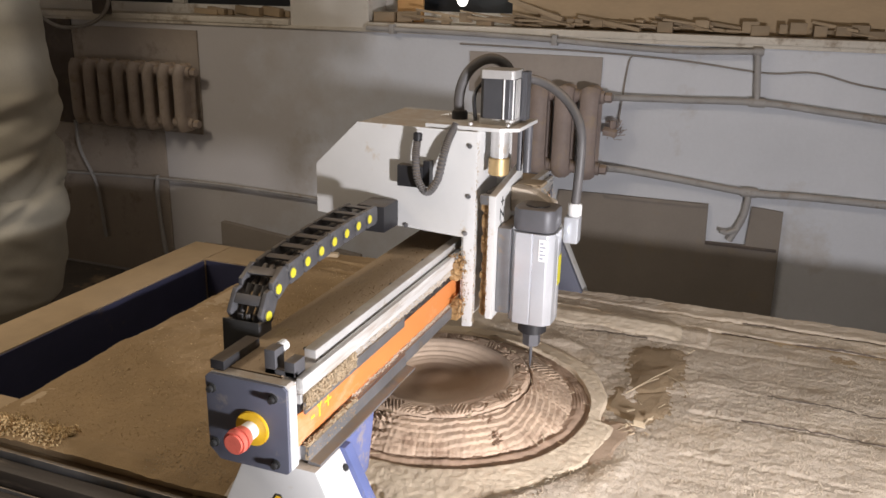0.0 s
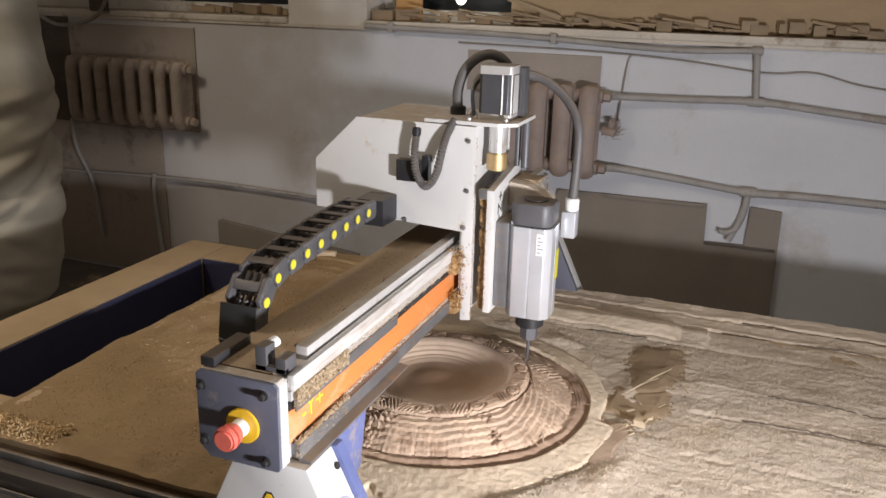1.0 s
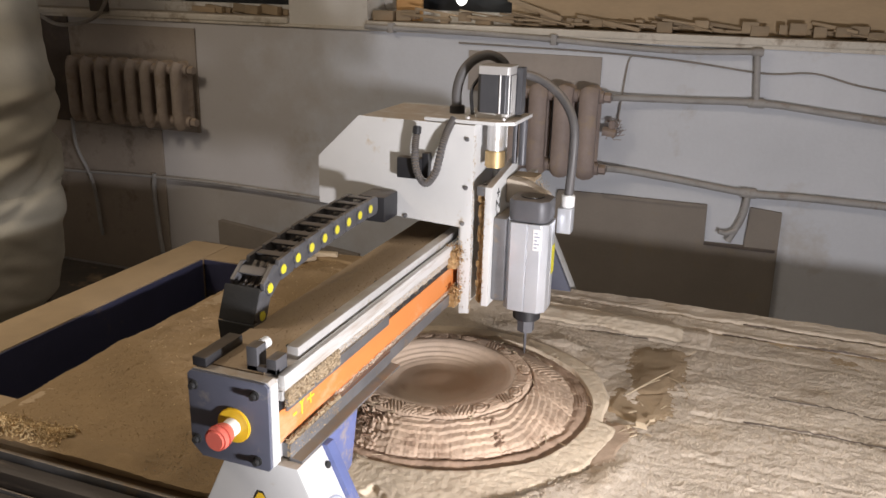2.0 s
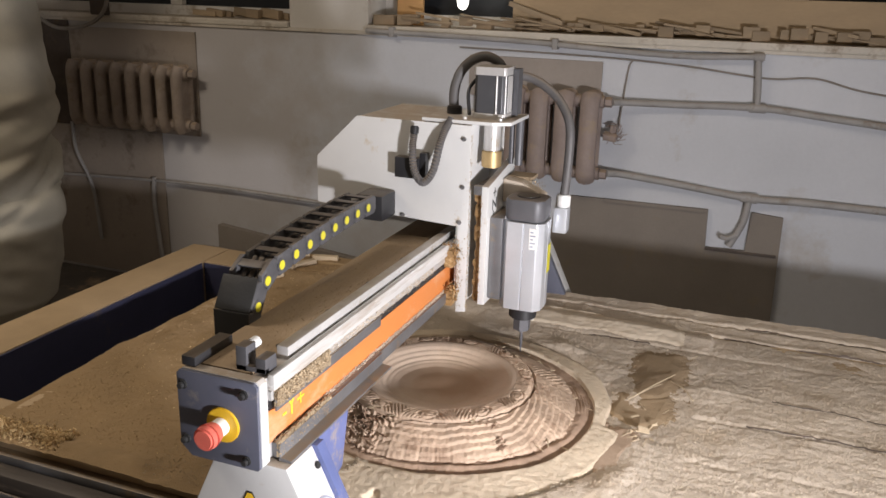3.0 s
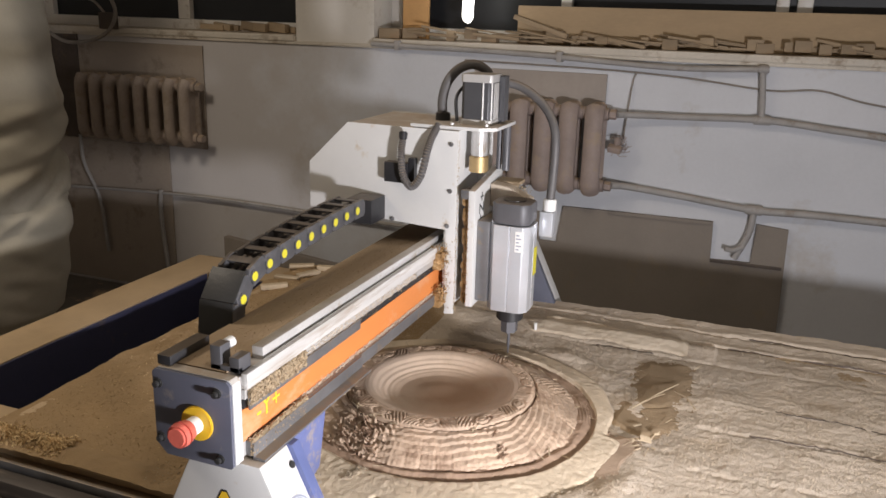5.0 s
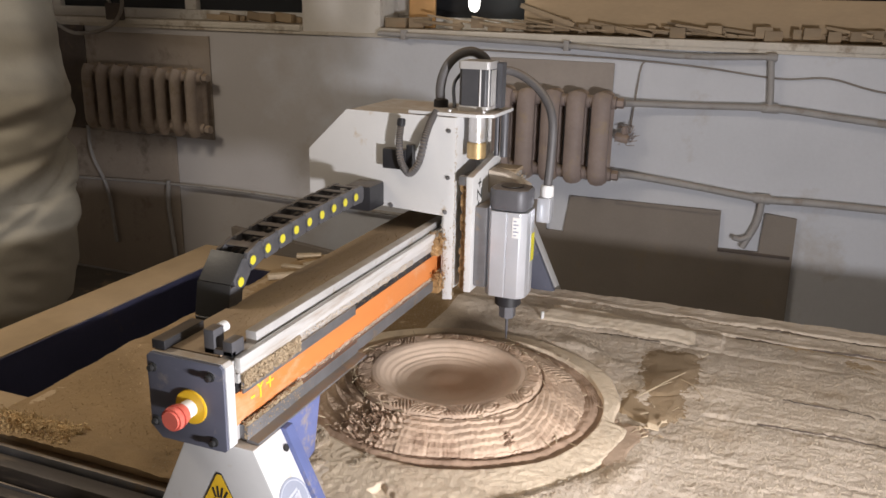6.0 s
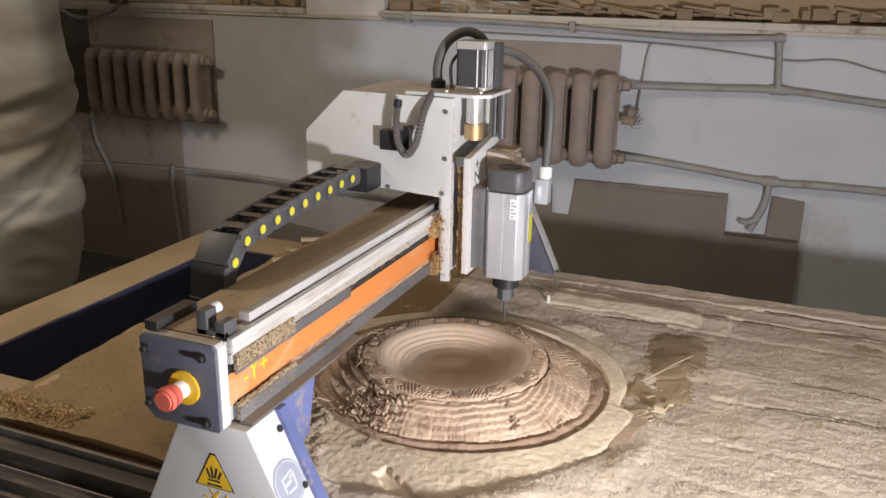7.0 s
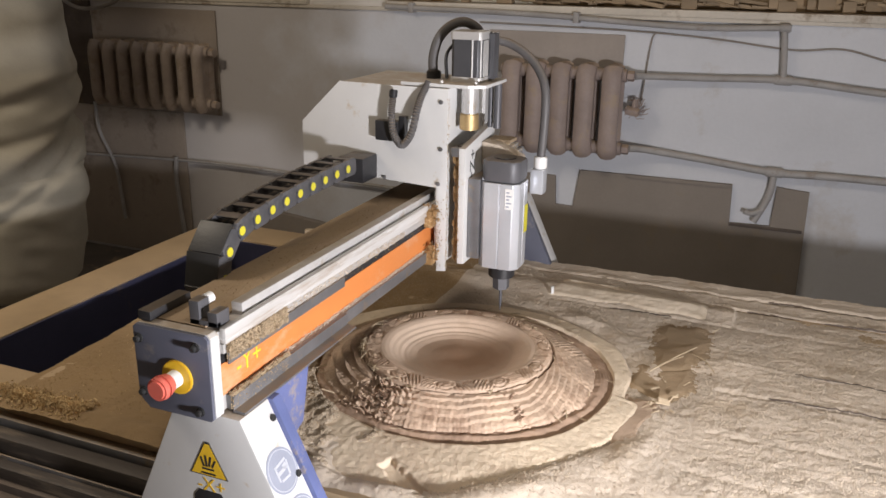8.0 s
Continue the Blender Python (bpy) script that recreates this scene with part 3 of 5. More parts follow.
# front guide: rail, rack and cover strips in front of the bed
part("side_beam", box(B(), -1.87, 2.2, 0.93, 1.034, 0.49, 0.655, 0.004), M_RUST, t_)
part("guide_rail", box(B(), -1.84, 2.2, 0.985, 1.02, 0.6555, 0.71, 0.005), M_OIL, t_, "dusty dark guide rail")
part("rack", box(B(), -1.84, 2.2, 0.94, 0.965, 0.6555, 0.682, 0.004), M_OIL, t_)
part("side_face", box(B(), -1.87, 2.2, 0.912, 0.9295, 0.56, 0.64, 0.003), M_RUST, t_)
part("rail_cover", box(B(), -1.395, 2.2, 1.0255, 1.034, 0.69, 0.722, 0.002), M_STEEL, t_, "thin grey steel edge strip")
part("rack_edge", box(B(), -1.84, 2.2, 0.9655, 0.9695, 0.6555, 0.688, 0.001), M_STEEL, t_)
part("end_buffer", box(B(), -1.62, -1.335, 0.915, 0.98, 0.683, 0.715, 0.014), M_BLACK, t_, "black rounded end buffer")
part("back_rail", box(B(), -1.84, 2.2, 2.37, 2.40, 0.64, 0.70, 0.005), M_RUST, t_)

# ---- sawdust over the bed ----
CX, CY = -0.587, 1.54


def arc(x, y):
    """Degrees round the disc, -180 to 180."""
    return math.degrees(math.atan2(y - CY, x - CX))


def ramp_to(v, lo, hi):
    t = max(0.0, min(1.0, (v - lo) / (hi - lo)))
    return t * t * (3 - 2 * t)


def rim_outer(d):
    """The uncut ring's outer edge: round at the side, a straight edge towards the front, and a broken corner."""
    if d < -40:
        far = 0.392 / math.cos(radians(min(-40 - d, 32)))
        return far - (far - 0.41) * ramp_to(-d, 95, 130)
    return 0.392 - 0.030 * ramp_to(d, 2, 5) + 0.022 * ramp_to(d, 10, 24) + 0.02 * ramp_to(d, 24, 45)


def rim_inner(d):
    return 0.324 - 0.021 * pad(d, -130, -45, 30) + 0.006 * noise.noise(Vector((d * 0.06, 0, 7))) + 0.012 * ramp_to(d, -10, 10) * (1 - ramp_to(d, 120, 160)) - 0.010 * ramp_to(-d, 50, 80)


def flank_edge(d):
    """Ragged outer edge of the carved flank."""
    b = math.floor(d / 7 + noise.noise(Vector((d * 0.2, 0, 1))))
    return 0.288 - 0.017 * pad(d, -130, -45, 30) + 0.005 * noise.noise(Vector((d * 0.05, 0, 2))) + 0.010 * ramp_to(d, -30, 10) + 0.006 * noise.noise(Vector((b * 3.7, 0, 5))) + 0.0025 * noise.noise(Vector((d * 0.7, 0, 9)))


def sheet(name, x0, x1, y0, y1, nx, ny, height, material, label):
    xs, ys = np.linspace(x0, x1, nx), np.linspace(y0, y1, ny)
    verts = [(x, y, height(x, y)) for y in ys for x in xs]
    faces = [(j * nx + i, j * nx + i + 1, (j + 1) * nx + i + 1, (j + 1) * nx + i) for j in range(ny - 1) for i in range(nx - 1)]
    me = bpy.data.meshes.new(name)
    me.from_pydata(verts, [], faces)
    me.materials.append(material)
    me.shade_smooth()
    ob = new(name, me)
    return tagged(ob, label, "sawdust", kind="stuff")


def pad(v, lo, hi, s):
    """1 inside lo..hi, falling to 0 over s."""
    return max(0.0, min(1.0, (v - lo) / s + 0.5, (hi - v) / s + 0.5))


def dust_height(x, y):
    n = noise.noise
    h = BED + 0.006 * n(Vector((x * 3, y * 3, 0))) + 0.0045 * n(Vector((x * 11, y * 11, 3))) + 0.0017 * n(Vector((x * 45, y * 45, 5))) + 0.0016 * n(Vector((x * 120, y * 120, 7)))
    r = math.hypot(x - CX, y - CY)
    for gy, dp in ((2.29, 0.010), (2.20, 0.010), (2.07, 0.004), (1.84, 0.0025), (1.705, 0.0035), (1.52, 0.002), (1.36, 0.0015)):
        w = y - gy - 0.006 * n(Vector((x * 4, gy * 9, 1)))
        if x > -0.06 or gy > 2.1 or (gy == 2.07 and x > -0.5):
            h -= dp * math.exp(-(w / 0.006) ** 2) * (0.5 + 0.8 * abs(n(Vector((x * 5, gy, 2)))))
            h += 0.2 * dp * math.exp(-((w - 0.018) / 0.012) ** 2)
    if x < -0.05:
        h += 0.009 * math.exp(-((y - 2.15) / 0.04) ** 2)
    h += (0.0006 + 0.0008 * pad(y, 1.65, 3, 0.3)) * (n(Vector((x * 1.6, y * 34, 11))) + 0.6 * n(Vector((x * 4, y * 90, 12))))
    d = arc(x, y)
    out = r - rim_outer(d)
    h += 0.010 * math.exp(-((out - 0.05) / 0.03) ** 2) * (0.4 + n(Vector((x * 9, y * 9, 9)))) + (0.008 + 0.006 * ramp_to(-d, 18, 34)) * ramp_to(-d, -6, 2) * math.exp(-(max(out, 0) / 0.09) ** 2)
    if -78 < d < 6:
        h -= 0.008 * math.exp(-((out - 0.003) / 0.003) ** 2)
    if x < -1.22:
        h -= 0.004 * ((-1.22 - x) / 0.2) ** 2 * (1 + noise.noise(Vector((x * 9, y * 9, 40))))
    if out < -0.004:
        a = d % 360
        over = pad(a + 30 * n(Vector((x * 9, y * 9, 30))), 155, 272, 50) * pad(r + 0.012 * n(Vector((x * 15, y * 15, 33))), 0.302, 0.6, 0.010)
        h = BED - 0.02 + over * (0.0435 + 0.006 * n(Vector((x * 22, y * 22, 31))) + 0.005 * n(Vector((x * 70, y * 70, 5))))
    h += 0.012 * math.exp(-((y - 1.075) / 0.025) ** 2) * (0.6 + n(Vector((x * 14, y * 14, 4))))
    return h


# the browner copy of the sawdust carries the gantry's shade in its colour
sheet("sawdust", -1.435, -0.80, 1.045, 2.375, 140, 260, dust_height, M_DUSTB, "sawdust over the bed's end, darkened for the gantry's shade")
sheet("sawdust", -0.80, 0.62, 1.045, 2.375, 380, 320, dust_height, M_DUST, "pale coarse sawdust covering the router bed")
sheet("sawdust", 0.62, 2.04, 1.045, 2.375, 60, 60, dust_height, M_DUST, "pale coarse sawdust covering the router bed")


def patch(x0, x1, y0, y1, soft, material, label, lift=0.0050):
    """A ragged patch of fine dust lying on the coarse one."""
    def h(x, y):
        n = noise.noise
        wx, wy = x + 0.03 * n(Vector((x * 14, y * 14, 8))), y + 0.05 * n(Vector((x * 14, y * 14, 5)))
        smooth = BED + 0.006 * n(Vector((x * 3, y * 3, 0))) + 0.0045 * n(Vector((x * 11, y * 11, 3)))
        cover = pad(wx, x0, x1, soft) * pad(wy, y0, y1, soft)
        return smooth + lift + 0.0004 * n(Vector((x * 60, y * 60, 1))) + 0.006 * (1 - cover) * n(Vector((x * 130, y * 130, 1))) - 0.013 * (1 - cover)
    sheet("fine_dust", x0 - 0.03, x1 + 0.03, y0 - 0.05, y1 + 0.05, int((x1 - x0 + 0.06) / 0.002), int((y1 - y0 + 0.1) / 0.003), h, material, label)


patch(-0.235, -0.08, 1.73, 2.045, 0.09, M_FINE, "smooth patch of fine brown dust")
patch(-0.25, -0.10, 1.62, 1.78, 0.06, M_FINE, "thin tail of fine brown dust")
patch(-0.235, -0.155, 1.38, 1.58, 0.04, M_POOL, "reddish fine dust beside the carved disc", 0.0105)

sheet("pale_dust", -0.60, -0.06, 2.06, 2.25, 110, 44, lambda x, y: dust_height(x, y) + 0.0035 + 0.004 * noise.noise(Vector((x * 10, y * 10, 77)))
      - 0.012 * (1 - pad(x + 0.05 * noise.noise(Vector((x * 7, y * 7, 70))), -0.56, -0.10, 0.05) * pad(y + 0.03 * noise.noise(Vector((x * 7, y * 12, 71))), 2.085, 2.225, 0.03)), M_PALE, "smooth drift of pale fine dust")

# dark strips laid on the dust paint the shade inside plank joints
for jx0, jx1, jy in ((0.03, 0.60, 2.290), (-0.02, 0.60, 2.203), (-0.36, -0.20, 2.072), (0.10, 0.60, 1.842), (0.05, 0.60, 1.708)):
    sheet("bed_joint", jx0, jx1, jy - 0.0022, jy + 0.0022, 160, 3, lambda x, y: dust_height(x, y) + 0.0028 + 0.004 * noise.noise(Vector((x * 9, y * 9, 90))) + 0.002 * noise.noise(Vector((x * 60, 0, 91))), M_RUST, "dark strip painting the shade of a plank joint")

# heap of curls and crumbs
random.seed(11)


def crumbs(name, n, place, size, material, label):
    verts, faces = [], []
    for k in range(n):
        x, y, z = place()
        s = size * random.uniform(0.5, 1.5)
        m = Euler([random.uniform(0, 6.3) for q in range(3)]).to_matrix()
        i = len(verts)
        for q in ((-1, -0.4, -0.25), (1, -0.35, -0.2), (0.8, 0.45, -0.25), (-0.9, 0.4, -0.2), (0, 0, 0.5)):
            verts.append(Vector((x, y, z)) + m @ (Vector(q) * s))
        faces += [(i, i + 3, i + 2, i + 1), (i, i + 1, i + 4), (i + 1, i + 2, i + 4), (i + 2, i + 3, i + 4), (i + 3, i, i + 4)]
    me = bpy.data.meshes.new(name)
    me.from_pydata(verts, [], faces)
    me.materials.append(material)
    return tagged(new(name, me), label, "sawdust", kind="stuff")


def on_bed():
    while True:
        x, y = random.uniform(-1.0, 0.4), random.uniform(1.06, 2.3)
        if math.hypot(x - CX, y - CY) > rim_outer(arc(x, y)) + 0.006:
            return x, y, dust_height(x, y) + 0.001


crumbs("sawdust_crumbs", 30000, on_bed, 0.00115, M_CRUMB, "coarse crumbs of wood strewn over the bed")


def on_end():
    x, y = random.uniform(-1.40, -0.95), 1.10 + 1.2 * random.random() ** 0.8
    return x, y, dust_height(x, y) + 0.0006


crumbs("sawdust_crumbs", 9000, on_end, 0.0013, M_DUSTB, "fine crumbs in the same darkened tone over the bed's end")
crumbs("sawdust_crumbs", 900, on_end, 0.0019, M_GOLD, "scattered pale flecks over the bed's end")


def on_front():
    x, y = -1.46 + 0.27 * random.random() ** 1.3, min(1.16, max(1.052, random.gauss(1.088, 0.016)))
    return x, y, max(dust_height(x, y), FT + 0.006) + 0.012 * random.random() * math.exp(-((y - 1.09) / 0.03) ** 2)


crumbs("sawdust_crumbs", 2600, on_front, 0.0034, M_GOLD, "heap of coarse crumbs along the bed's front edge")
for sx_, sy_, ang in ((-1.40, 2.32, 30), (-1.385, 2.20, 5), (-1.34, 2.26, 65), (-1.37, 2.10, 40), (-1.30, 2.33, 15)):
    bm = box(B(), -0.042, 0.042, -0.012, 0.012, 0, 0.016, 0.003)
    ob = new("wood_scrap", mesh_of("wood_scrap", bm, M_CHIP))
    ob.matrix_world = pose(sx_, sy_, dust_height(sx_, sy_) - 0.001, 0, 0, ang)
    tagged(ob, "small pale wood scrap lying in the sawdust", "offcut", "wood scraps on the bed")


def on_rim():
    while True:
        d = random.gauss(-125, 32)
        r = random.uniform(0.30, 0.45)
        x, y = CX + r * math.cos(radians(d)), CY + r * math.sin(radians(d))
        if r > rim_outer(d):
            return x, y, dust_height(x, y) + 0.001
        if dust_height(x, y) > 0.752:
            return x, y, dust_height(x, y) + 0.0005


crumbs("sawdust_crumbs", 20000, on_rim, 0.0016, M_CRUMB, "coarse sawdust thrown over the disc's rim")
slv = B()
for k in range(16):
    x, y = -0.165 + random.gauss(0, 0.03), 1.60 + random.gauss(0, 0.05)
    a, ln = random.uniform(0, 6.3), random.uniform(0.010, 0.036)
    z = BED + 0.008
    bmesh.ops.create_cube(slv, size=1, matrix=pose(x, y, z, random.uniform(-60, 60), random.uniform(-14, 14), math.degrees(a)) @ Matrix.Diagonal((ln, random.uniform(0.0012, 0.005), 0.0009, 1)))
for fx, fy, sz_, yaw, tl in ((-0.150, 1.585, 0.024, 20, 22), (-0.14, 1.60, 0.016, 70, -25), (-0.165, 1.575, 0.013, 130, 30)):
    bmesh.ops.create_cube(slv, size=1, matrix=pose(fx, fy, BED + 0.012, tl, tl * 0.7, yaw) @ Matrix.Diagonal((sz_, sz_ * 0.6, 0.0022, 1)))
for (ax, ay), (bx, by), wd in (((-0.20, 1.715), (-0.117, 1.885), 0.0028), ((-0.19, 1.735), (-0.14, 1.82), 0.002), ((-0.122, 1.845), (-0.066, 1.765), 0.0032), ((-0.09, 1.99), (-0.075, 2.02), 0.002)):
    tube(slv, [(ax, ay, BED + 0.011), ((ax + bx) / 2 + 0.004, (ay + by) / 2, BED + 0.017), (bx, by, BED + 0.012)], wd * 0.5, 5, 4)
single("clamp_pin", cyl(B(), (-0.525, 2.095, BED - 0.002), (-0.525, 2.095, BED + 0.026), 0.0045, seg=12, bev=0.001), M_PAPER, (-0.525, 2.095, BED), "small pale pin standing in the bed", "pin")
tagged(single("wood_splinters", slv, M_CHIP, (-0.165, 1.6, BED), "pale splinters and curls beside the carved disc", "shavings"), kind="stuff")

# ---- the carved disc ----
disc = thing("carved_disc", (CX, CY, BED), "round hardwood medallion, half carved, on the bed", "carving")


def lathe(inner, outer, nr, na, height):
    """A revolved relief between two edges that may wander with the angle."""
    verts, faces = [], []
    for i in range(nr):
        u = i / (nr - 1)
        for k in range(na):
            a = 2 * math.pi * k / na
            d = (math.degrees(a) + 180) % 360 - 180
            r0, r1 = inner(d), outer(d)
            r = r0 + (r1 - r0) * u
            verts.append((CX + r * math.cos(a), CY + r * math.sin(a), height(r, a, d, u)))
    for i in range(nr - 1):
        for k in range(na):
            j = (k + 1) % na
            faces.append((i * na + k, (i + 1) * na + k, (i + 1) * na + j, i * na + j))
    return verts, faces


def level(r, *profile):
    return float(np.interp(r, profile[0::2], profile[1::2]))


def put(name, vf, material, label):
    me = bpy.data.meshes.new(name)
    me.from_pydata([Vector(v) - BASE[disc] for v in vf[0]], [], vf[1])
    me.materials.append(material)
    me.shade_smooth()
    ob = new(name, me)
    ob.parent = disc
    return tagged(ob, label)


def steps(r, a, d, u):
    """Milling terraces on the flank that turn outwards at one side, a torn part at the other, and grain."""
    n = noise.noise
    x, y = math.cos(a), math.sin(a)
    q = (r - 0.21) / 0.0132 + 0.30 * n(Vector((x * 5, y * 5, 0))) + 0.6 * n(Vector((x * 2, y * 2, 4))) + 0.16 * n(Vector((x * 26, y * 26, r * 60)))
    q += 0.085 * (d + 30) * pad(d, -32, 34, 14) if d > -39 else 0
    f = q - math.floor(q)
    saw = f - 0.5 if f < 0.80 else 0.30 - (f - 0.80) / 0.20 * 0.80
    front = pad(d, -112, 40, 20)
    e = 0.0054 * (0.35 + 0.65 * front) * (0.6 + 0.6 * max(-0.4, n(Vector((x * 1.3 + 9, y * 1.3, r * 4))) + 0.4)) * saw
    # scallops of single cutter strokes across the terraces
    e += 0.0011 * front * n(Vector((x * 34, y * 34, math.floor(q) * 7.3))) + 0.0008 * n(Vector((x * 120 * r, y * 120 * r, 8)))
    if d < -105:
        w = (r - 0.21) / 0.021 + 0.5 * n(Vector((x * 3, y * 3, 2))) + 0.02 * d
        e += 0.010 * pad(d, -172, -104, 16) * ((w - math.floor(w)) ** 2 - 0.4)
    torn = pad(d + 6 * n(Vector((r * 60, 0, 1))), -124, -96, 10) + 0.9 * pad(d + 2 * n(Vector((r * 90, 0, 1))), -44, -40, 3) * pad(r, 0.245, 0.4, 0.01)
    e += 0.010 * torn * (n(Vector((60 * r * x, 60 * r * y, 2))) + 0.8 * n(Vector((150 * r * x, 150 * r * y, 3))) - 0.45)
    return level(u, 0, 0.797, 0.03, 0.8035, 0.25, 0.797, 0.55, 0.784, 0.85, 0.768, 0.97, 0.7595, 1, 0.754) + e * min(1, (1 - u) * 9 + 0.12)


EYES = 11


def petals(r, a, d, u):
    """Eleven scroll eyes with fluted fans between them round the crown."""
    turn = (d + 10) * EYES / 360
    near = turn - round(turn)
    across, v = near * 2 * math.pi / EYES * 0.186, r - 0.186
    rho = math.hypot(across / 1.6, v + 0.12 * across)
    eye = math.exp(-(rho / 0.0112) ** 6)
    ring = math.exp(-((rho - 0.0125) / 0.002) ** 2) + 0.6 * math.exp(-((rho - 0.0065) / 0.0016) ** 2)
    bend = across * (1 + 8 * v) - 0.9 * v * math.tanh(across / 0.012)
    flute = abs(math.sin(bend * math.pi / 0.0082))
    fan = pad(r, 0.171 + 0.006 * math.cos(turn * 2 * math.pi), 0.2025, 0.010) * (1 - eye)
    z = level(r, 0.166, 0.8105, 0.196, 0.8105, 0.2025, 0.808, 0.2045, 0.798)
    z += fan * (-0.0036 * (1 - flute) ** 1.4 + 0.0010) - 0.0030 * ring + 0.0016 * eye
    return z + 0.0008 * noise.noise(Vector((90 * r * math.cos(a), 90 * r * math.sin(a), 2)))


def bowl(r, a, d, u):
    z = level(r, 0.0, 0.789, 0.03, 0.7875, 0.06, 0.784, 0.09, 0.783, 0.115, 0.7885, 0.135, 0.7985, 0.150, 0.8075, 0.158, 0.8100, 0.166, 0.8105)
    return z + 0.0007 * math.sin(r * 520) * pad(r, 0.105, 0.146, 0.02) * (0.5 + 0.5 * math.cos(a - 2.3)) + 0.002 * noise.noise(Vector((9 * r * math.cos(a), 9 * r * math.sin(a), 2)))


def groove(r, a, d, u):
    """The milled trough, deepest along the flank's foot."""
    x, y = r * math.cos(a), r * math.sin(a)
    fall = ramp_to((r - flank_edge(d)) / (rim_inner(d) - flank_edge(d)), 0.25, 1.05)
    z = 0.7565 - 0.0105 * fall - 0.004 * math.exp(-((r - flank_edge(d) - 0.003) / 0.006) ** 2) * pad(d, -150, -5, 30)
    return z + 0.0025 * noise.noise(Vector((30 * x, 30 * y, 3))) + 0.0013 * noise.noise(Vector((90 * x, 90 * y, 3))) + 0.002 * math.sin(r * 900) * pad(d, 12, 75, 12) * pad(r, 0.30, 0.34, 0.01)


def same(v):
    return lambda d: v


put("flank", lathe(same(0.2065), flank_edge, 140, 900, steps), M_CARVE, "terraced flank with milling steps and torn patches")
put("crack", lathe(same(0.203), same(0.208), 5, 360, lambda r, a, d, u: 0.7985 + 0.0015 * noise.noise(Vector((40 * math.cos(a), 40 * math.sin(a), 2)))), M_TORN, "dark crack round the crown")
# trough and kerf get darker browns than the flank
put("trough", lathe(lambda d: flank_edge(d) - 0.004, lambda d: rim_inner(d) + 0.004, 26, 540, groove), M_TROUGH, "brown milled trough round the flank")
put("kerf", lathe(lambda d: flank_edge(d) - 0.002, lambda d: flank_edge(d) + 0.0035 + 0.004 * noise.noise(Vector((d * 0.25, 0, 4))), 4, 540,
    lambda r, a, d, u: groove(r, a, d, u) + 0.0008 - 0.004 * (1 - pad(d, -125, -20, 30))), M_TORN, "dark narrow strip along the flank's foot")
put("crown", lathe(same(0.1655), same(0.2045), 64, 1400, petals), M_CARVE, "ring of fluted fans and scroll eyes")
put("bowl", lathe(same(0.0005), same(0.166), 96, 300, bowl), M_BOWL, "shallow bowl with a darker brown middle")


def gouge(r, a):
    """A slanting cut through the outer ring where a clamp sat."""
    x, y = CX + r * math.cos(a) + 0.572, CY + r * math.sin(a) - 1.157
    u, v = 0.83 * x - 0.55 * y, 0.55 * x + 0.83 * y
    return 0.010 * pad(u + 0.006 * noise.noise(Vector((x * 60, y * 60, 3))), 0.0, 0.16, 0.006) * pad(v + 0.004 * noise.noise(Vector((x * 70, y * 70, 9))), -0.018, 0.012, 0.004)


def ring_top(r, a, d, u):
    z = 0.7465 + 0.0095 * ramp_to(u, 0.0, 0.10) - 0.011 * u
    z += 0.0018 * noise.noise(Vector((math.cos(a) * 5, math.sin(a) * 5, r * 20))) + 0.0012 * noise.noise(Vector((80 * r * math.cos(a), 80 * r * math.sin(a), 1)))
    return z - gouge(r, a) - (0.002 * ramp_to(u, 0.85, 0.98) if u < 0.98 else 0.034)


put("rim", lathe(rim_inner, rim_outer, 60, 1000, ring_top), M_RIM, "pale uncut outer ring with a broken corner")
random.seed(8)
bm, shard = B(), B()
for k in range(60):
    a = radians(random.gauss(250, 6) if k % 5 else random.gauss(318, 1.2))
    r = random.uniform(0.215, 0.288)
    z = float(np.interp(r, [0.209, 0.225, 0.25, 0.275, 0.30], [0.8015, 0.796, 0.782, 0.766, 0.754]))
    m = pose(CX + r * math.cos(a), CY + r * math.sin(a), z, random.uniform(-40, 40), random.uniform(-40, 40), math.degrees(a) + 90 + random.uniform(-35, 35))
    bmesh.ops.create_cube(bm if k % 3 else shard, size=1, matrix=m @ Matrix.Diagonal((random.uniform(0.006, 0.022), random.uniform(0.0015, 0.004), random.uniform(0.0015, 0.003), 1)))
tagged(part("torn_wood", bm, M_TORN, disc, "dark torn fibres in the flank"), kind="stuff")
tagged(part("torn_wood", shard, M_TROUGH, disc, "broken brown fibres in the flank"), kind="stuff")
random.seed(3)
bm = B()
for k in range(34):
    a, ln = radians(random.gauss(212, 20)), random.uniform(0.012, 0.045)
    x, y = CX + 0.206 * math.cos(a), CY + 0.206 * math.sin(a)
    b2 = a + math.pi / 2 + random.uniform(-0.7, 0.7)
    dx, dy = ln * math.cos(b2) / 2, ln * math.sin(b2) / 2
    tube(bm, [(x - dx, y - dy, 0.808), (x + random.uniform(-0.004, 0.004), y, 0.813), (x + dx, y + dy, 0.809)], random.uniform(0.0005, 0.0013), 4, 3)
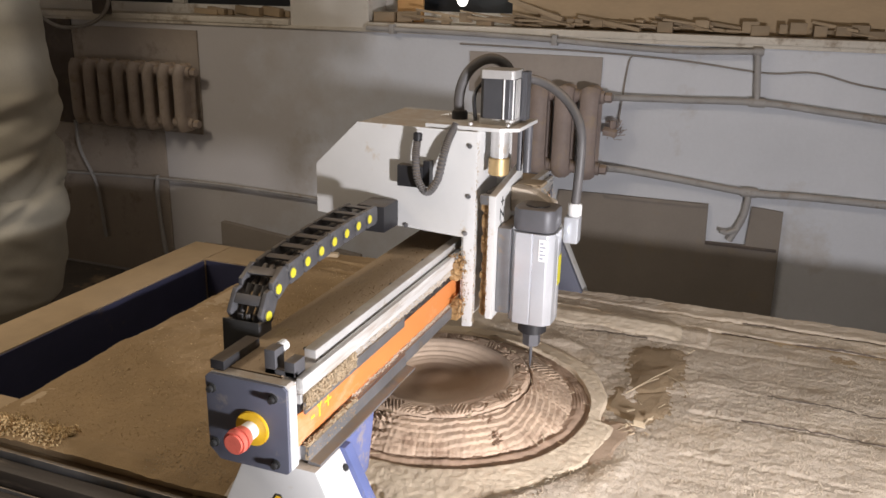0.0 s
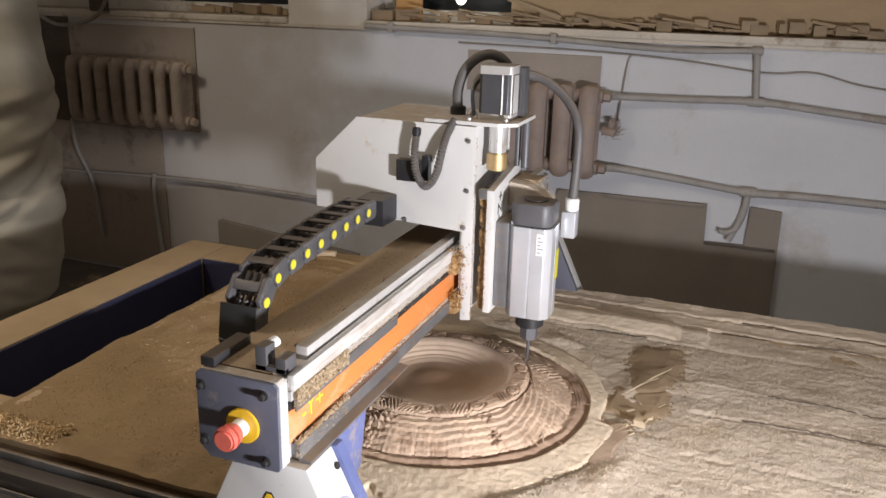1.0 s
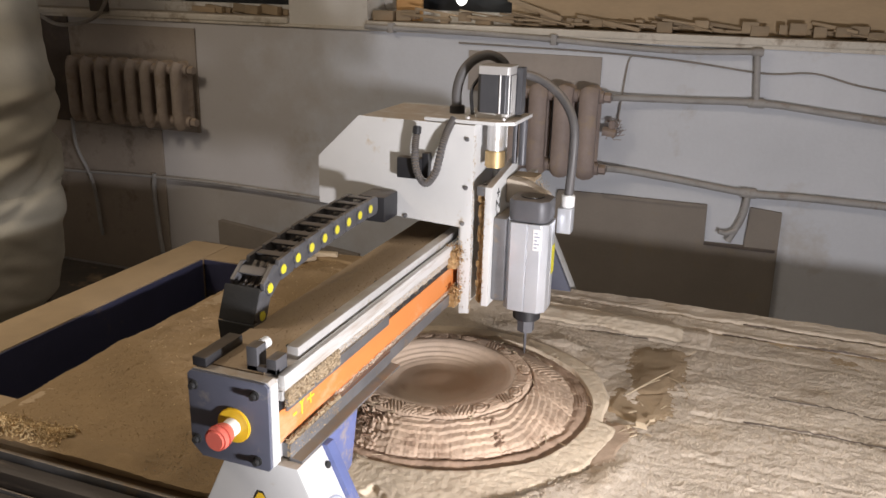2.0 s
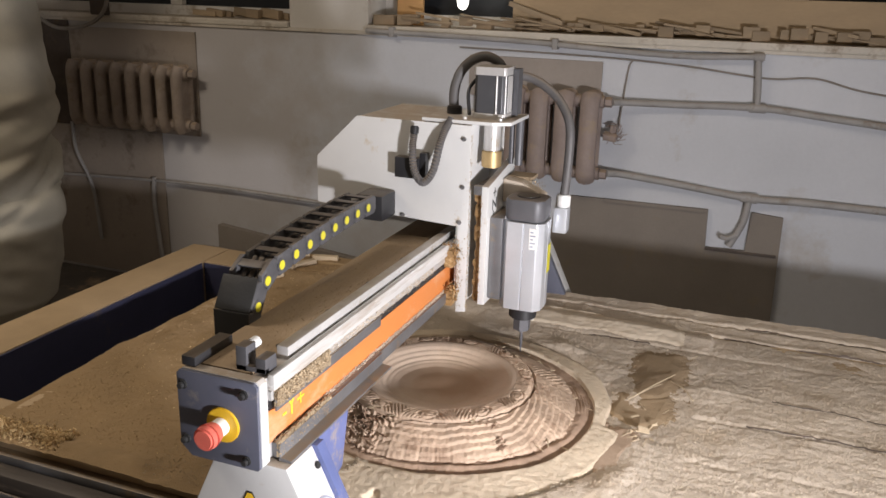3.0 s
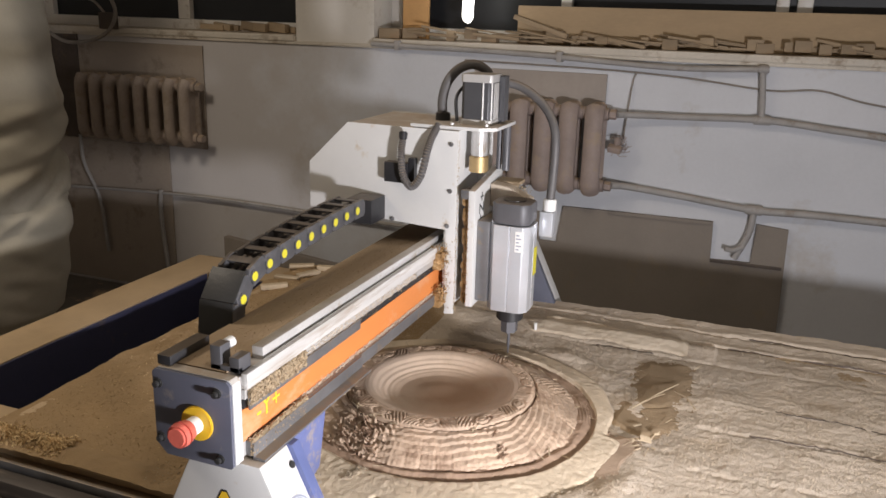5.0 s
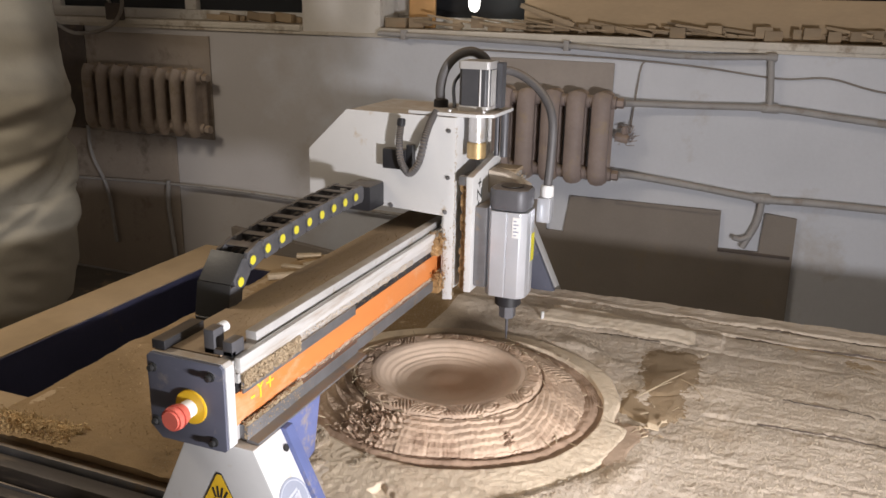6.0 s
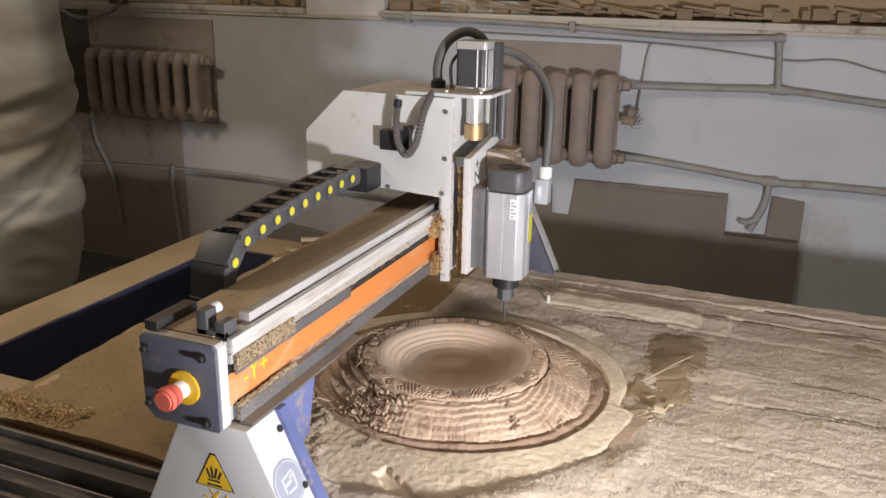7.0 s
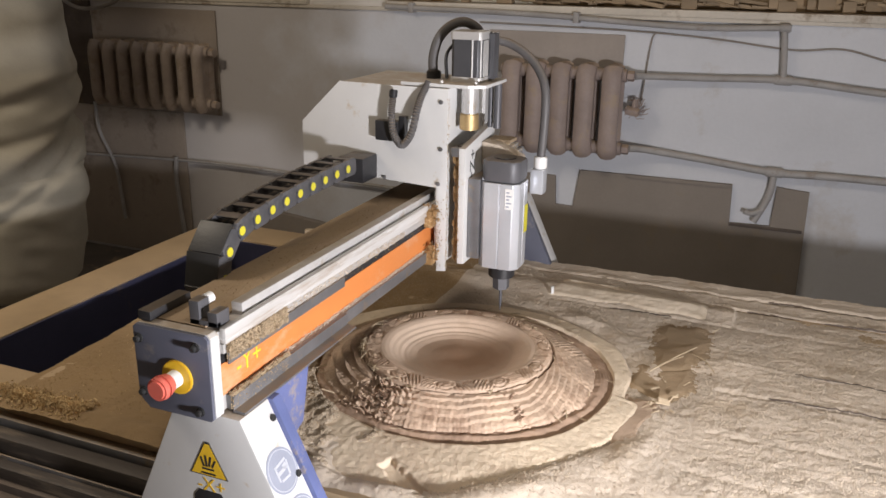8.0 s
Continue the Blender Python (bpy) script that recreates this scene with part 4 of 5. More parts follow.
for k in range(70):
    a, r = random.choice((random.gauss(0.9, 0.35), random.gauss(3.9, 0.4), random.uniform(0, 6.3))), random.choice((0.207, 0.33, 0.295))
    x, y, ln, b2 = CX + r * math.cos(a), CY + r * math.sin(a), random.uniform(0.008, 0.03), random.uniform(0, 6.3)
    z = 0.805 if r < 0.25 else 0.762
    bmesh.ops.create_cube(bm, size=1, matrix=pose(x, y, z, random.uniform(-60, 60), random.uniform(-20, 20), math.degrees(b2)) @ Matrix.Diagonal((ln, random.uniform(0.0008, 0.003), 0.0008, 1)))
tagged(single("wood_splinters", bm, M_CHIP, (CX, CY, 0.8), "fine splinters clinging to the carved disc", "shavings"), kind="stuff")

# ---- gantry ----
gantry = thing("router_gantry", (-0.80, 0.96, 0.70), "router gantry with orange-faced aluminium beam and white feet", "machine gantry")
G = gantry
part("beam", box(B(), -0.864, -0.734, 0.92, 2.42, 0.934, 1.066, 0.002), M_ALU, G)
part("beam_top", box(B(), -0.866, -0.758, 0.922, 2.415, 1.0665, 1.0705, 0.001), M_TOPD, G, "beam top under brown dust")
part("top_strip", box(B(), -0.757, -0.737, 0.99, 2.41, 1.0665, 1.087, 0.0015), M_ALU, G)
part("upper_rail", box(B(), -0.7335, -0.722, 0.925, 2.41, 1.046, 1.072, 0.003), M_RAIL, G, "bright upper guide rail")
part("rail_ledge", box(B(), -0.7335, -0.727, 0.925, 2.41, 1.030, 1.0455, 0.001), M_ALU, G)
part("dust_band", box(B(), -0.7335, -0.7305, 0.917, 2.41, 0.962, 1.014), M_ORANGE, G, "orange face band")
part("lower_rail", box(B(), -0.7335, -0.722, 0.93, 2.41, 0.934, 0.9595, 0.003), M_STEEL, G)
part("upper_cover", box(B(), -0.726, -0.722, 0.93, 1.29, 1.012, 1.031, 0.001), M_STEEL, G)
part("lower_cover", prism(B(), [(-0.722, 0.930), (-0.700, 0.930), (-0.700, 0.934), (-0.7185, 0.936), (-0.7185, 0.958), (-0.722, 0.958)], "y", 0.93, 1.29, 0.0008), M_STEEL, G, "angled lower cover strip")
# flat black strip; its colour stands for the shade in a groove
part("groove", box(B(), -0.7338, -0.7312, 0.925, 2.41, 1.0145, 1.0295), M_BLACK, G)
random.seed(21)


def packed(y0, y1, z0, z1, x):
    def place():
        return x + random.uniform(-0.003, 0.003), random.uniform(y0, y1), random.uniform(z0, z1)
    return place


def on_top():
    return -0.865 + 0.105 * random.random() ** 0.6, random.uniform(0.93, 1.68), 1.0712


for place, count, size, m in ((packed(0.93, 1.09, 1.020, 1.046, -0.7225), 3200, 0.0023, M_CLOG), (packed(0.93, 1.09, 0.937, 0.964, -0.7225), 3200, 0.0023, M_CLOG),
                              (packed(1.08, 1.56, 1.031, 1.0455, -0.7270), 1700, 0.0014, M_DUST), (packed(1.05, 1.68, 0.958, 0.9655, -0.7285), 1700, 0.0013, M_DUST),
                              (packed(1.26, 1.68, 1.0145, 1.030, -0.7312), 160, 0.0014, M_DUSTB), (on_top, 420, 0.0010, M_DUSTB)):
    c = crumbs("packed_dust", count, place, size, m, "")
    for v in c.data.vertices:
        v.co -= BASE[G]
    c.parent = G
    del c["category"]
for k in range(9):
    ys = 1.02 + 0.16 * k
    part("rail_screw", cyl(B(), (-0.772, ys, 1.0702), (-0.772, ys, 1.0735), 0.0045, seg=10, bev=0.001), M_INK, G)
# end plate with bolts, stop button and white edge
def plate_xz(y0, y1, x0, x1, z0, z1, cut):
    return prism(B(), [(x0 + cut, z0), (x1 - 0.004, z0), (x1, z0 + 0.004), (x1, z1 - 0.006), (x1 - 0.006, z1), (x0 + 0.006, z1), (x0, z1 - 0.006), (x0, z0 + cut)], "y", y0, y1, 0.0008)


part("end_plate", plate_xz(0.894, 0.9, -0.868, -0.731, 0.929, 1.069, 0.018), M_PLATE, G, "slate blue end plate")
part("end_edge", plate_xz(0.9002, 0.919, -0.867, -0.7295, 0.930, 1.070, 0.018), M_WHITE, G, "white edge of the end plate")
part("end_plate", plate_xz(2.4205, 2.44, -0.868, -0.731, 0.929, 1.069, 0.01), M_PLATE, G)
for bx, bz in ((-0.856, 1.047), (-0.752, 1.050), (-0.856, 0.958), (-0.752, 0.944)):
    bm = cyl(B(), (bx, 0.8938, bz), (bx, 0.890, bz), 0.0075, seg=18, bev=0.001)
    cyl(bm, (bx, 0.8899, bz), (bx, 0.883, bz), 0.005, seg=12, bev=0.001)
    part("bolt", bm, M_INK, G, "black socket bolt")
sx, sz = -0.789, 0.995
ring = part("stop_ring", cyl(B(), (sx, 0.8938, sz), (sx, 0.889, sz), 0.0275, seg=36, bev=0.0012), M_AMBER, G, "yellow emergency stop ring")
part("collar", cyl(B(), (sx, 0.8889, sz), (sx, 0.870, sz), 0.0135, seg=24, bev=0.001), M_PAPER, ring, "pale collar")
bm = cyl(B(), (sx, 0.8699, sz), (sx, 0.856, sz), 0.0155, 0.019, seg=28)
cyl(bm, (sx, 0.856, sz), (sx, 0.843, sz), 0.019, 0.017, seg=28, bev=0.003)
part("push_button", bm, M_RED, ring, "red mushroom stop button")
# small fittings on the beam's near end
bm = box(B(), -0.785, -0.735, 0.925, 0.934, 1.0707, 1.079, 0.001)
box(bm, -0.785, -0.767, 0.925, 0.95, 1.0707, 1.108, 0.001)
box(bm, -0.752, -0.735, 0.925, 0.955, 1.0707, 1.094, 0.001)
br = part("sensor_bracket", bm, M_CAP, G, "grey sensor bracket")
part("sensor", cyl(B(), (-0.776, 0.9505, 1.100), (-0.776, 0.968, 1.100), 0.009, seg=16, bev=0.002), M_PAPER, br, "pale plastic sensor")
part("stop_block", box(B(), -0.866, -0.842, 0.905, 1.0, 1.0707, 1.086, 0.002), M_BLACK, G)
part("chain_tray", prism(B(), [(-0.95, 0.943), (-0.868, 0.943), (-0.868, 0.98), (-0.872, 0.98), (-0.872, 0.947), (-0.946, 0.947), (-0.946, 0.958), (-0.95, 0.958)], "y", 1.25, 2.42), M_BLACK, G)


def foot(y0, y1, label, inner, plate):
    """White splayed foot; inner is the y of its blue carrier plate."""
    zt, zb = 0.929, 0.60
    pts = [(-0.822, zt), (-0.70, zt), (-0.70 + 0.047 * (zt - zb) / 0.1, zb), (-0.83 - 0.0435 * (zt - zb) / 0.1, zb)]
    f = part("foot", prism(B(), pts, "y", y0, y1, 0.003), M_WHITE, G, label)
    lo, hi = sorted((inner, inner + (0.022 if inner > y1 - 0.01 else -0.022)))
    pts = [(-0.84, zt), (-0.692, zt), (-0.692 + 0.047 * (zt - zb) / 0.1, zb), (-0.85 - 0.0435 * (zt - zb) / 0.1, zb)]
    part("carrier_plate", prism(B(), pts, "y", lo, hi, 0.002), plate, f, "enamelled carrier plate")
    return f


f = foot(0.915, 0.992, "white splayed foot with warning signs", 0.9925, M_BLUELT)
foot(2.37, 2.44, "white splayed foot at the far end", 2.3695, M_PLATE)
part("gusset", prism(B(), [(1.0155, 0.9335), (1.125, 0.9335), (1.10, 0.83), (1.0155, 0.80)], "x", -0.72, -0.705, 0.001), M_BLUELT, G, "blue gusset under the beam")
part("gusset", prism(B(), [(1.0155, 0.9335), (1.125, 0.9335), (1.10, 0.83), (1.0155, 0.80)], "x", -0.85, -0.835, 0.001), M_BLUELT, G)
# warning triangle and printed rounds on the foot
yf = 0.9145


def tri(c, s, y0, y1):
    return prism(B(), [(c[0] - s * 0.5, c[1] - s * 0.30), (c[0] + s * 0.5, c[1] - s * 0.30), (c[0] + s * 0.06, c[1] + s * 0.56), (c[0] - s * 0.06, c[1] + s * 0.56)], "y", y0, y1)


def hoop(c, axis, r1, r0):
    """A flat ring."""
    bm, m = B(), Matrix.Translation(c) @ axis.to_track_quat("Z", "Y").to_matrix().to_4x4()
    a = [[bm.verts.new(m @ Vector((r * math.cos(k * math.pi / 24), r * math.sin(k * math.pi / 24), h))) for k in range(48)] for r, h in ((r0, 0), (r0, 0.0004), (r1, 0.0004), (r1, 0))]
    for i in range(4):
        for k in range(48):
            bm.faces.new((a[i][k], a[i][(k + 1) % 48], a[(i + 1) % 4][(k + 1) % 48], a[(i + 1) % 4][k]))
    bmesh.ops.recalc_face_normals(bm, faces=bm.faces)
    return bm


tc = (-0.765, 0.836)
s1 = part("warning_sign", tri(tc, 0.072, yf - 0.0003, yf + 0.0004), M_INK, f, "black bordered warning triangle")
s2 = part("warning_face", tri(tc, 0.066, yf - 0.0006, yf - 0.00032), M_AMBER, f, "yellow warning triangle face")
bm = B()
for dx, dz, hx, hz, rr in ((0, -0.008, 0.028, 0.004, 0), (0.004, 0.006, 0.004, 0.022, 12), (-0.003, 0.006, 0.004, 0.024, -4), (0.011, 0.003, 0.004, 0.018, 28), (-0.010, 0.004, 0.004, 0.02, -18), (0, -0.016, 0.034, 0.004, 0)):
    q = bmesh.ops.create_cube(bm, size=1, matrix=pose(tc[0] + dx, yf - 0.0009, tc[1] + dz, 0, rr, 0) @ Matrix.Diagonal((hx * 0.8, 0.0004, hz * 0.85, 1)))
part("warning_symbol", bm, M_INK, f, "black symbol bars")
words("-X+", 0.034, M_AMBER, f, pose(-0.762, yf - 0.0001, 0.797, 90, 0, 0))
ud = Vector((0.047, 0, -0.1)).normalized()
nn = Vector((0.1, 0, 0.047)).normalized()
for k, dist in enumerate((0.108, 0.192)):
    c = Vector((-0.70, 0.953, 0.929)) + ud * dist + nn * 0.0006
    rnd = part("printed_round", cyl(B(), c, c + nn * 0.0004, 0.037, seg=40), M_GREYINK, f, "grey blue printed roundel")
    part("roundel_ring", hoop(c + nn * 0.0005, nn, 0.0335, 0.0322), M_FADED, f)
    tq = Matrix.Translation(c + nn * 0.0007) @ nn.to_track_quat("Z", "Y").to_matrix().to_4x4()
    bm = B()
    # pale symbol of plain shapes: a rounded outline, a bar across it and a bow
    for cx_, cy_, w_, h_, tl in ((0.0, 0.012, 0.030, 0.004, 8), (-0.014, 0.0, 0.004, 0.026, 0), (0.014, -0.001, 0.004, 0.024, -8), (0.001, -0.014, 0.022, 0.004, 0), (0.0, 0.0, 0.026, 0.006, 8), (0.008, 0.004, 0.010, 0.009, 20)):
        bmesh.ops.create_cube(bm, size=1, matrix=tq @ pose(cx_, cy_, 0, 0, 0, tl) @ Matrix.Diagonal((w_, h_, 0.0004, 1)))
    part("roundel_symbol", bm, M_FADED, f)
# no hole is cut: raised black shape gives the slot's dark inside
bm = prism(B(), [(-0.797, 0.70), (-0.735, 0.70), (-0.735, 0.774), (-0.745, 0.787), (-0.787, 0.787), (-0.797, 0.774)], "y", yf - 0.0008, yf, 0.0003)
part("slot_cover", bm, M_BLACK, f, "black shape standing in for a rounded slot's dark opening")
for k in range(3):
    c = Vector((-0.70, 0.982, 0.929)) + ud * (0.03 + 0.1 * k)
    part("screw", cyl(B(), c, c + nn * 0.004, 0.006, seg=12, bev=0.001), M_INK, f)
words("-Y+", 0.045, M_YEL, G, pose(-0.7299, 0.99, 0.994, 90, 0, 90))

# ---- carriage with the spindle ----
car = thing("tool_carriage", (-0.80, 1.75, 1.10), "white tool carriage with motor and spindle on the gantry", "machine carriage")
side = [(-1.057, 1.128), (-1.057, 1.237), (-0.955, 1.336), (-0.685, 1.3345), (-0.685, 0.912), (-0.708, 0.909), (-0.710, 1.110)]
sp = part("side_plate", prism(B(), side, "y", 1.700, 1.704, 0.0012), M_WHITE, car)
part("side_plate", prism(B(), side, "y", 1.946, 1.95, 0.0012), M_WHITE, car)
cov = [(-1.055, 1.13), (-1.055, 1.236), (-0.954, 1.334), (-0.80, 1.333), (-0.80, 1.33), (-0.952, 1.331), (-1.052, 1.235), (-1.052, 1.13)]
part("cover", prism(B(), cov, "y", 1.7045, 1.9455), M_WHITE, car, "folded white cover, dusty on top")
part("back_plate", box(B(), -0.715, -0.692, 1.7045, 1.9455, 0.93, 1.332, 0.001), M_WHITE, car)
for z in (1.055, 0.945):
    for y in (1.715, 1.88):
        part("slider_block", box(B(), -0.7215, -0.7155, y, y + 0.055, z - 0.014, z + 0.014, 0.002), M_STEEL, car)
part("wiper", box(B(), -0.73, -0.709, 1.675, 1.6995, 1.02, 1.06, 0.003), M_GREASE, car, "felt wiper caked in dust")
part("wiper", box(B(), -0.73, -0.709, 1.675, 1.6995, 0.93, 0.965, 0.003), M_GREASE, car)
part("side_column", box(B(), -0.6915, -0.677, 1.86, 1.88, 0.911, 1.333, 0.002), M_WHITE, car)
bm = cyl(B(), (-0.664, 1.735, 0.94), (-0.664, 1.735, 1.19), 0.008, seg=12)
for k in range(22):
    z = 0.945 + k * 0.0115
    bmesh.ops.create_icosphere(bm, subdivisions=1, radius=0.0095 + 0.004 * random.random(), matrix=Matrix.Translation((-0.666 + random.uniform(-0.003, 0.003), 1.722, z)) @ Matrix.Diagonal((1, 0.8, 1.3, 1)))
part("lead_screw", bm, M_GREASE, car, "lead screw caked in greasy dust")
part("nut_block", box(B(), -0.676, -0.652, 1.703, 1.72, 1.185, 1.205, 0.001), M_STEEL, car)
zpl = part("tool_plate", prism(B(), [(1.702, 0.935), (1.845, 0.935), (1.845, 1.12), (1.90, 1.14), (1.90, 1.238), (1.702, 1.205)], "x", -0.657, -0.642, 0.001), M_WHITE, car, "white sliding tool plate")
part("tool_plate_top", box(B(), -0.676, -0.662, 1.74, 1.85, 1.195, 1.203), M_RUST, zpl)
words("+Z-", 0.042, M_INK, zpl, pose(-0.6414, 1.747, 1.165, 0, 90, 0) @ pose(0, 0, 0, 0, 0, 0))
# rust-brown dust caked along the edges of the column and the tool plate
for place, count, size in ((lambda: (-0.6845 + random.uniform(-0.001, 0.003), 1.6995 + random.uniform(-0.001, 0.006), 0.92 + 0.40 * random.random() ** 1.4), 260, 0.0014),
                           (lambda: (-0.656 + random.uniform(-0.004, 0.002), 1.7015 + random.uniform(-0.001, 0.01), random.uniform(0.937, 1.20)), 300, 0.0017),
                           (lambda: (random.gauss(-0.705, 0.006), 1.6985, random.uniform(0.915, 1.09)), 160, 0.0016),
                           (lambda: (random.uniform(-0.735, -0.70), random.uniform(1.672, 1.698), random.choice((0.967, 1.062)) + random.uniform(-0.03, 0.012)), 500, 0.0026),
                           (lambda: (random.uniform(-0.64, -0.55), random.uniform(1.806, 1.845), 1.20 + random.uniform(-0.022, 0.004)), 200, 0.0016)):
    c = crumbs("caked_dust", count, place, size, M_GREASE if size > 0.0016 else M_CLOG, "")
    for v in c.data.vertices:
        v.co -= BASE[car]
    c.parent = car
    del c["category"]
# motor plate, motor and coupling
part("motor_plate", prism(B(), [(-0.80, 1.702), (-0.640, 1.702), (-0.605, 1.725), (-0.605, 1.865), (-0.80, 1.865)], "z", 1.3368, 1.3445, 0.001), M_WHITE, car, "white motor mounting plate")
mx, my = -0.662, 1.778
def shell_block(x, y, h, z0, z1, cut):
    return prism(B(), [(x - h + cut, y - h), (x + h - cut, y - h), (x + h, y - h + cut), (x + h, y + h - cut), (x + h - cut, y + h), (x - h + cut, y + h), (x - h, y + h - cut), (x - h, y - h + cut)], "z", z0, z1, 0.001)


mo = part("motor", shell_block(mx, my, 0.0355, 1.357, 1.437, 0.008), M_MOTOR, car, "black stepper motor body")
part("motor_flange", shell_block(mx, my, 0.0365, 1.3447, 1.3568, 0.005), M_ALU, mo, "bright motor flange")
part("motor_cap", shell_block(mx, my, 0.0365, 1.4372, 1.4545, 0.005), M_ALU, mo, "grey motor end cap")
for q in (-1, 1):
    part("tie_rod", cyl(B(), (mx + 0.034, my + q * 0.030, 1.357), (mx + 0.034, my + q * 0.030, 1.437), 0.0022, seg=8), M_ALU, mo)
part("tie_rod", cyl(B(), (mx + 0.016, my - 0.0362, 1.357), (mx + 0.016, my - 0.0362, 1.437), 0.0022, seg=8), M_ALU, mo)
for q in (-0.018, -0.006, 0.004):
    part("cooling_fin", box(B(), mx + 0.0357, mx + 0.0385, my + q - 0.0035, my + q + 0.0035, 1.358, 1.436, 0.0008), M_ALU, mo, "aluminium strip on the motor's side")
part("plug_box", box(B(), mx + 0.0367, mx + 0.050, my + 0.012, my + 0.045, 1.35, 1.45, 0.002), M_MOTOR, mo)
for q in ((-0.705, 1.712), (-0.63, 1.725)):
    part("cap_screw", cyl(B(), (q[0], q[1], 1.3447), (q[0], q[1], 1.351), 0.005, seg=12, bev=0.001), M_ALU, car)
co = part("coupling", cyl(B(), (-0.658, 1.765, 1.275), (-0.658, 1.765, 1.336), 0.0185, seg=24, bev=0.001), M_ALU, car, "bright shaft coupling")
part("brass_collar", cyl(B(), (-0.658, 1.765, 1.238), (-0.658, 1.765, 1.2745), 0.022, seg=24, bev=0.002), M_BRASS, co, "brass collar")
part("post", cyl(B(), (-0.620, 1.85, 1.23), (-0.620, 1.85, 1.3365), 0.009, seg=16), M_CAP, car)
part("post", cyl(B(), (-0.64, 1.858, 1.23), (-0.64, 1.858, 1.3365), 0.006, seg=16), M_CAP, car)
# spindle, its clamp and nose
part("spindle_mount", box(B(), -0.6415, -0.612, 1.722, 1.835, 0.945, 1.135, 0.004), M_STEEL, car)
part("spindle_mount", box(B(), -0.6115, -0.598, 1.732, 1.825, 0.95, 1.14, 0.004), M_ALUBODY, car)
body = [(-0.615, 1.735), (-0.600, 1.717), (-0.566, 1.7155), (-0.564, 1.7185), (-0.562, 1.7155), (-0.534, 1.717), (-0.520, 1.732), (-0.5185, 1.757), (-0.5215, 1.759), (-0.5185, 1.761), (-0.520, 1.79), (-0.534, 1.805), (-0.600, 1.805), (-0.615, 1.79)]
spd = part("spindle", prism(B(), body, "z", 0.930, 1.131, 0.001), M_ALUBODY, car, "ribbed aluminium spindle motor")
bm = prism(B(), [(-0.612, 1.735), (-0.598, 1.719), (-0.536, 1.719), (-0.522, 1.735), (-0.522, 1.79), (-0.536, 1.803), (-0.598, 1.803), (-0.612, 1.79)], "z", 1.1315, 1.182, 0.009)
cap = part("spindle_cap", bm, M_CAP, spd, "dark grey spindle cap")
part("clamp_strip", prism(B(), [(-0.6415, 1.196), (-0.585, 1.196), (-0.585, 1.204), (-0.6415, 1.204)], "y", 1.846, 1.90, 0.001), M_WOOD, spd, "pale wooden strip behind the spindle")
part("cap_ledge", prism(B(), [(-0.641, 1.15), (-0.545, 1.15), (-0.545, 1.175), (-0.60, 1.20), (-0.641, 1.205)], "y", 1.806, 1.845, 0.004), M_DUST, spd, "clamp ledge heaped with wood dust")
part("cap_ring", cyl(B(), (-0.567, 1.762, 1.1822), (-0.567, 1.762, 1.1845), 0.026, seg=28, bev=0.0008), M_BLACK, spd)
part("nose", cyl(B(), (-0.566, 1.76, 0.900), (-0.566, 1.76, 0.9295), 0.031, seg=28, bev=0.003), M_BLACK, spd, "black spindle nose")
part("collet_nut", cyl(B(), (-0.566, 1.76, 0.868), (-0.566, 1.76, 0.8998), 0.0195, 0.0205, seg=6, bev=0.002), M_CAP, spd, "steel collet nut")
bm = cyl(B(), (-0.566, 1.76, 0.836), (-0.566, 1.76, 0.8678), 0.0036, seg=12)
cyl(bm, (-0.566, 1.76, 0.811), (-0.566, 1.76, 0.836), 0.0008, 0.0036, seg=12)
part("cutter", bm, M_CAP, spd, "tapered milling cutter")
part("data_label", box(B(), -0.550, -0.530, 1.7145, 1.7152, 1.075, 1.122), M_PAPER, spd, "white data label")
bm = B()
for k in range(5):
    box(bm, -0.547, -0.540 + 0.005 * (k % 2), 1.7138, 1.7144, 1.08 + 0.008 * k, 1.083 + 0.008 * k)
part("label_bars", bm, M_GREYINK, spd)
part("warning_label", box(B(), -0.5182, -0.5176, 1.765, 1.788, 1.01, 1.075), M_YEL, spd, "yellow warning label")
part("connector", box(B(), -0.522, -0.490, 1.808, 1.842, 1.092, 1.15, 0.004), M_ALUBODY, car, "grey cable connector")
part("connector", cyl(B(), (-0.504, 1.828, 1.1505), (-0.504, 1.828, 1.178), 0.0155, seg=16, bev=0.002), M_PAPER, car)
part("spindle_hose", tube(B(), [(-0.504, 1.828, 1.165), (-0.500, 1.83, 1.26), (-0.503, 1.835, 1.325), (-0.522, 1.85, 1.365), (-0.557, 1.862, 1.400), (-0.605, 1.865, 1.425), (-0.66, 1.85, 1.433)], 0.0100, 12), M_HOSE, car, "grey corrugated hose")
part("motor_hose", tube(B(), [(-0.757, 1.79, 1.345), (-0.761, 1.795, 1.39), (-0.752, 1.805, 1.432), (-0.730, 1.82, 1.46), (-0.700, 1.835, 1.469), (-0.672, 1.848, 1.452), (-0.665, 1.852, 1.42)], 0.0110, 12, 8), M_HOSE, car, "grey hose looping behind the motor")
part("motor_lead", tube(B(), [(-0.702, 1.79, 1.43), (-0.718, 1.77, 1.40), (-0.708, 1.75, 1.35)], 0.004, 8), M_BLACK, car)
part("hose_gland", cyl(B(), (-0.757, 1.79, 1.337), (-0.757, 1.79, 1.362), 0.017, seg=14, bev=0.002), M_BLACK, car)
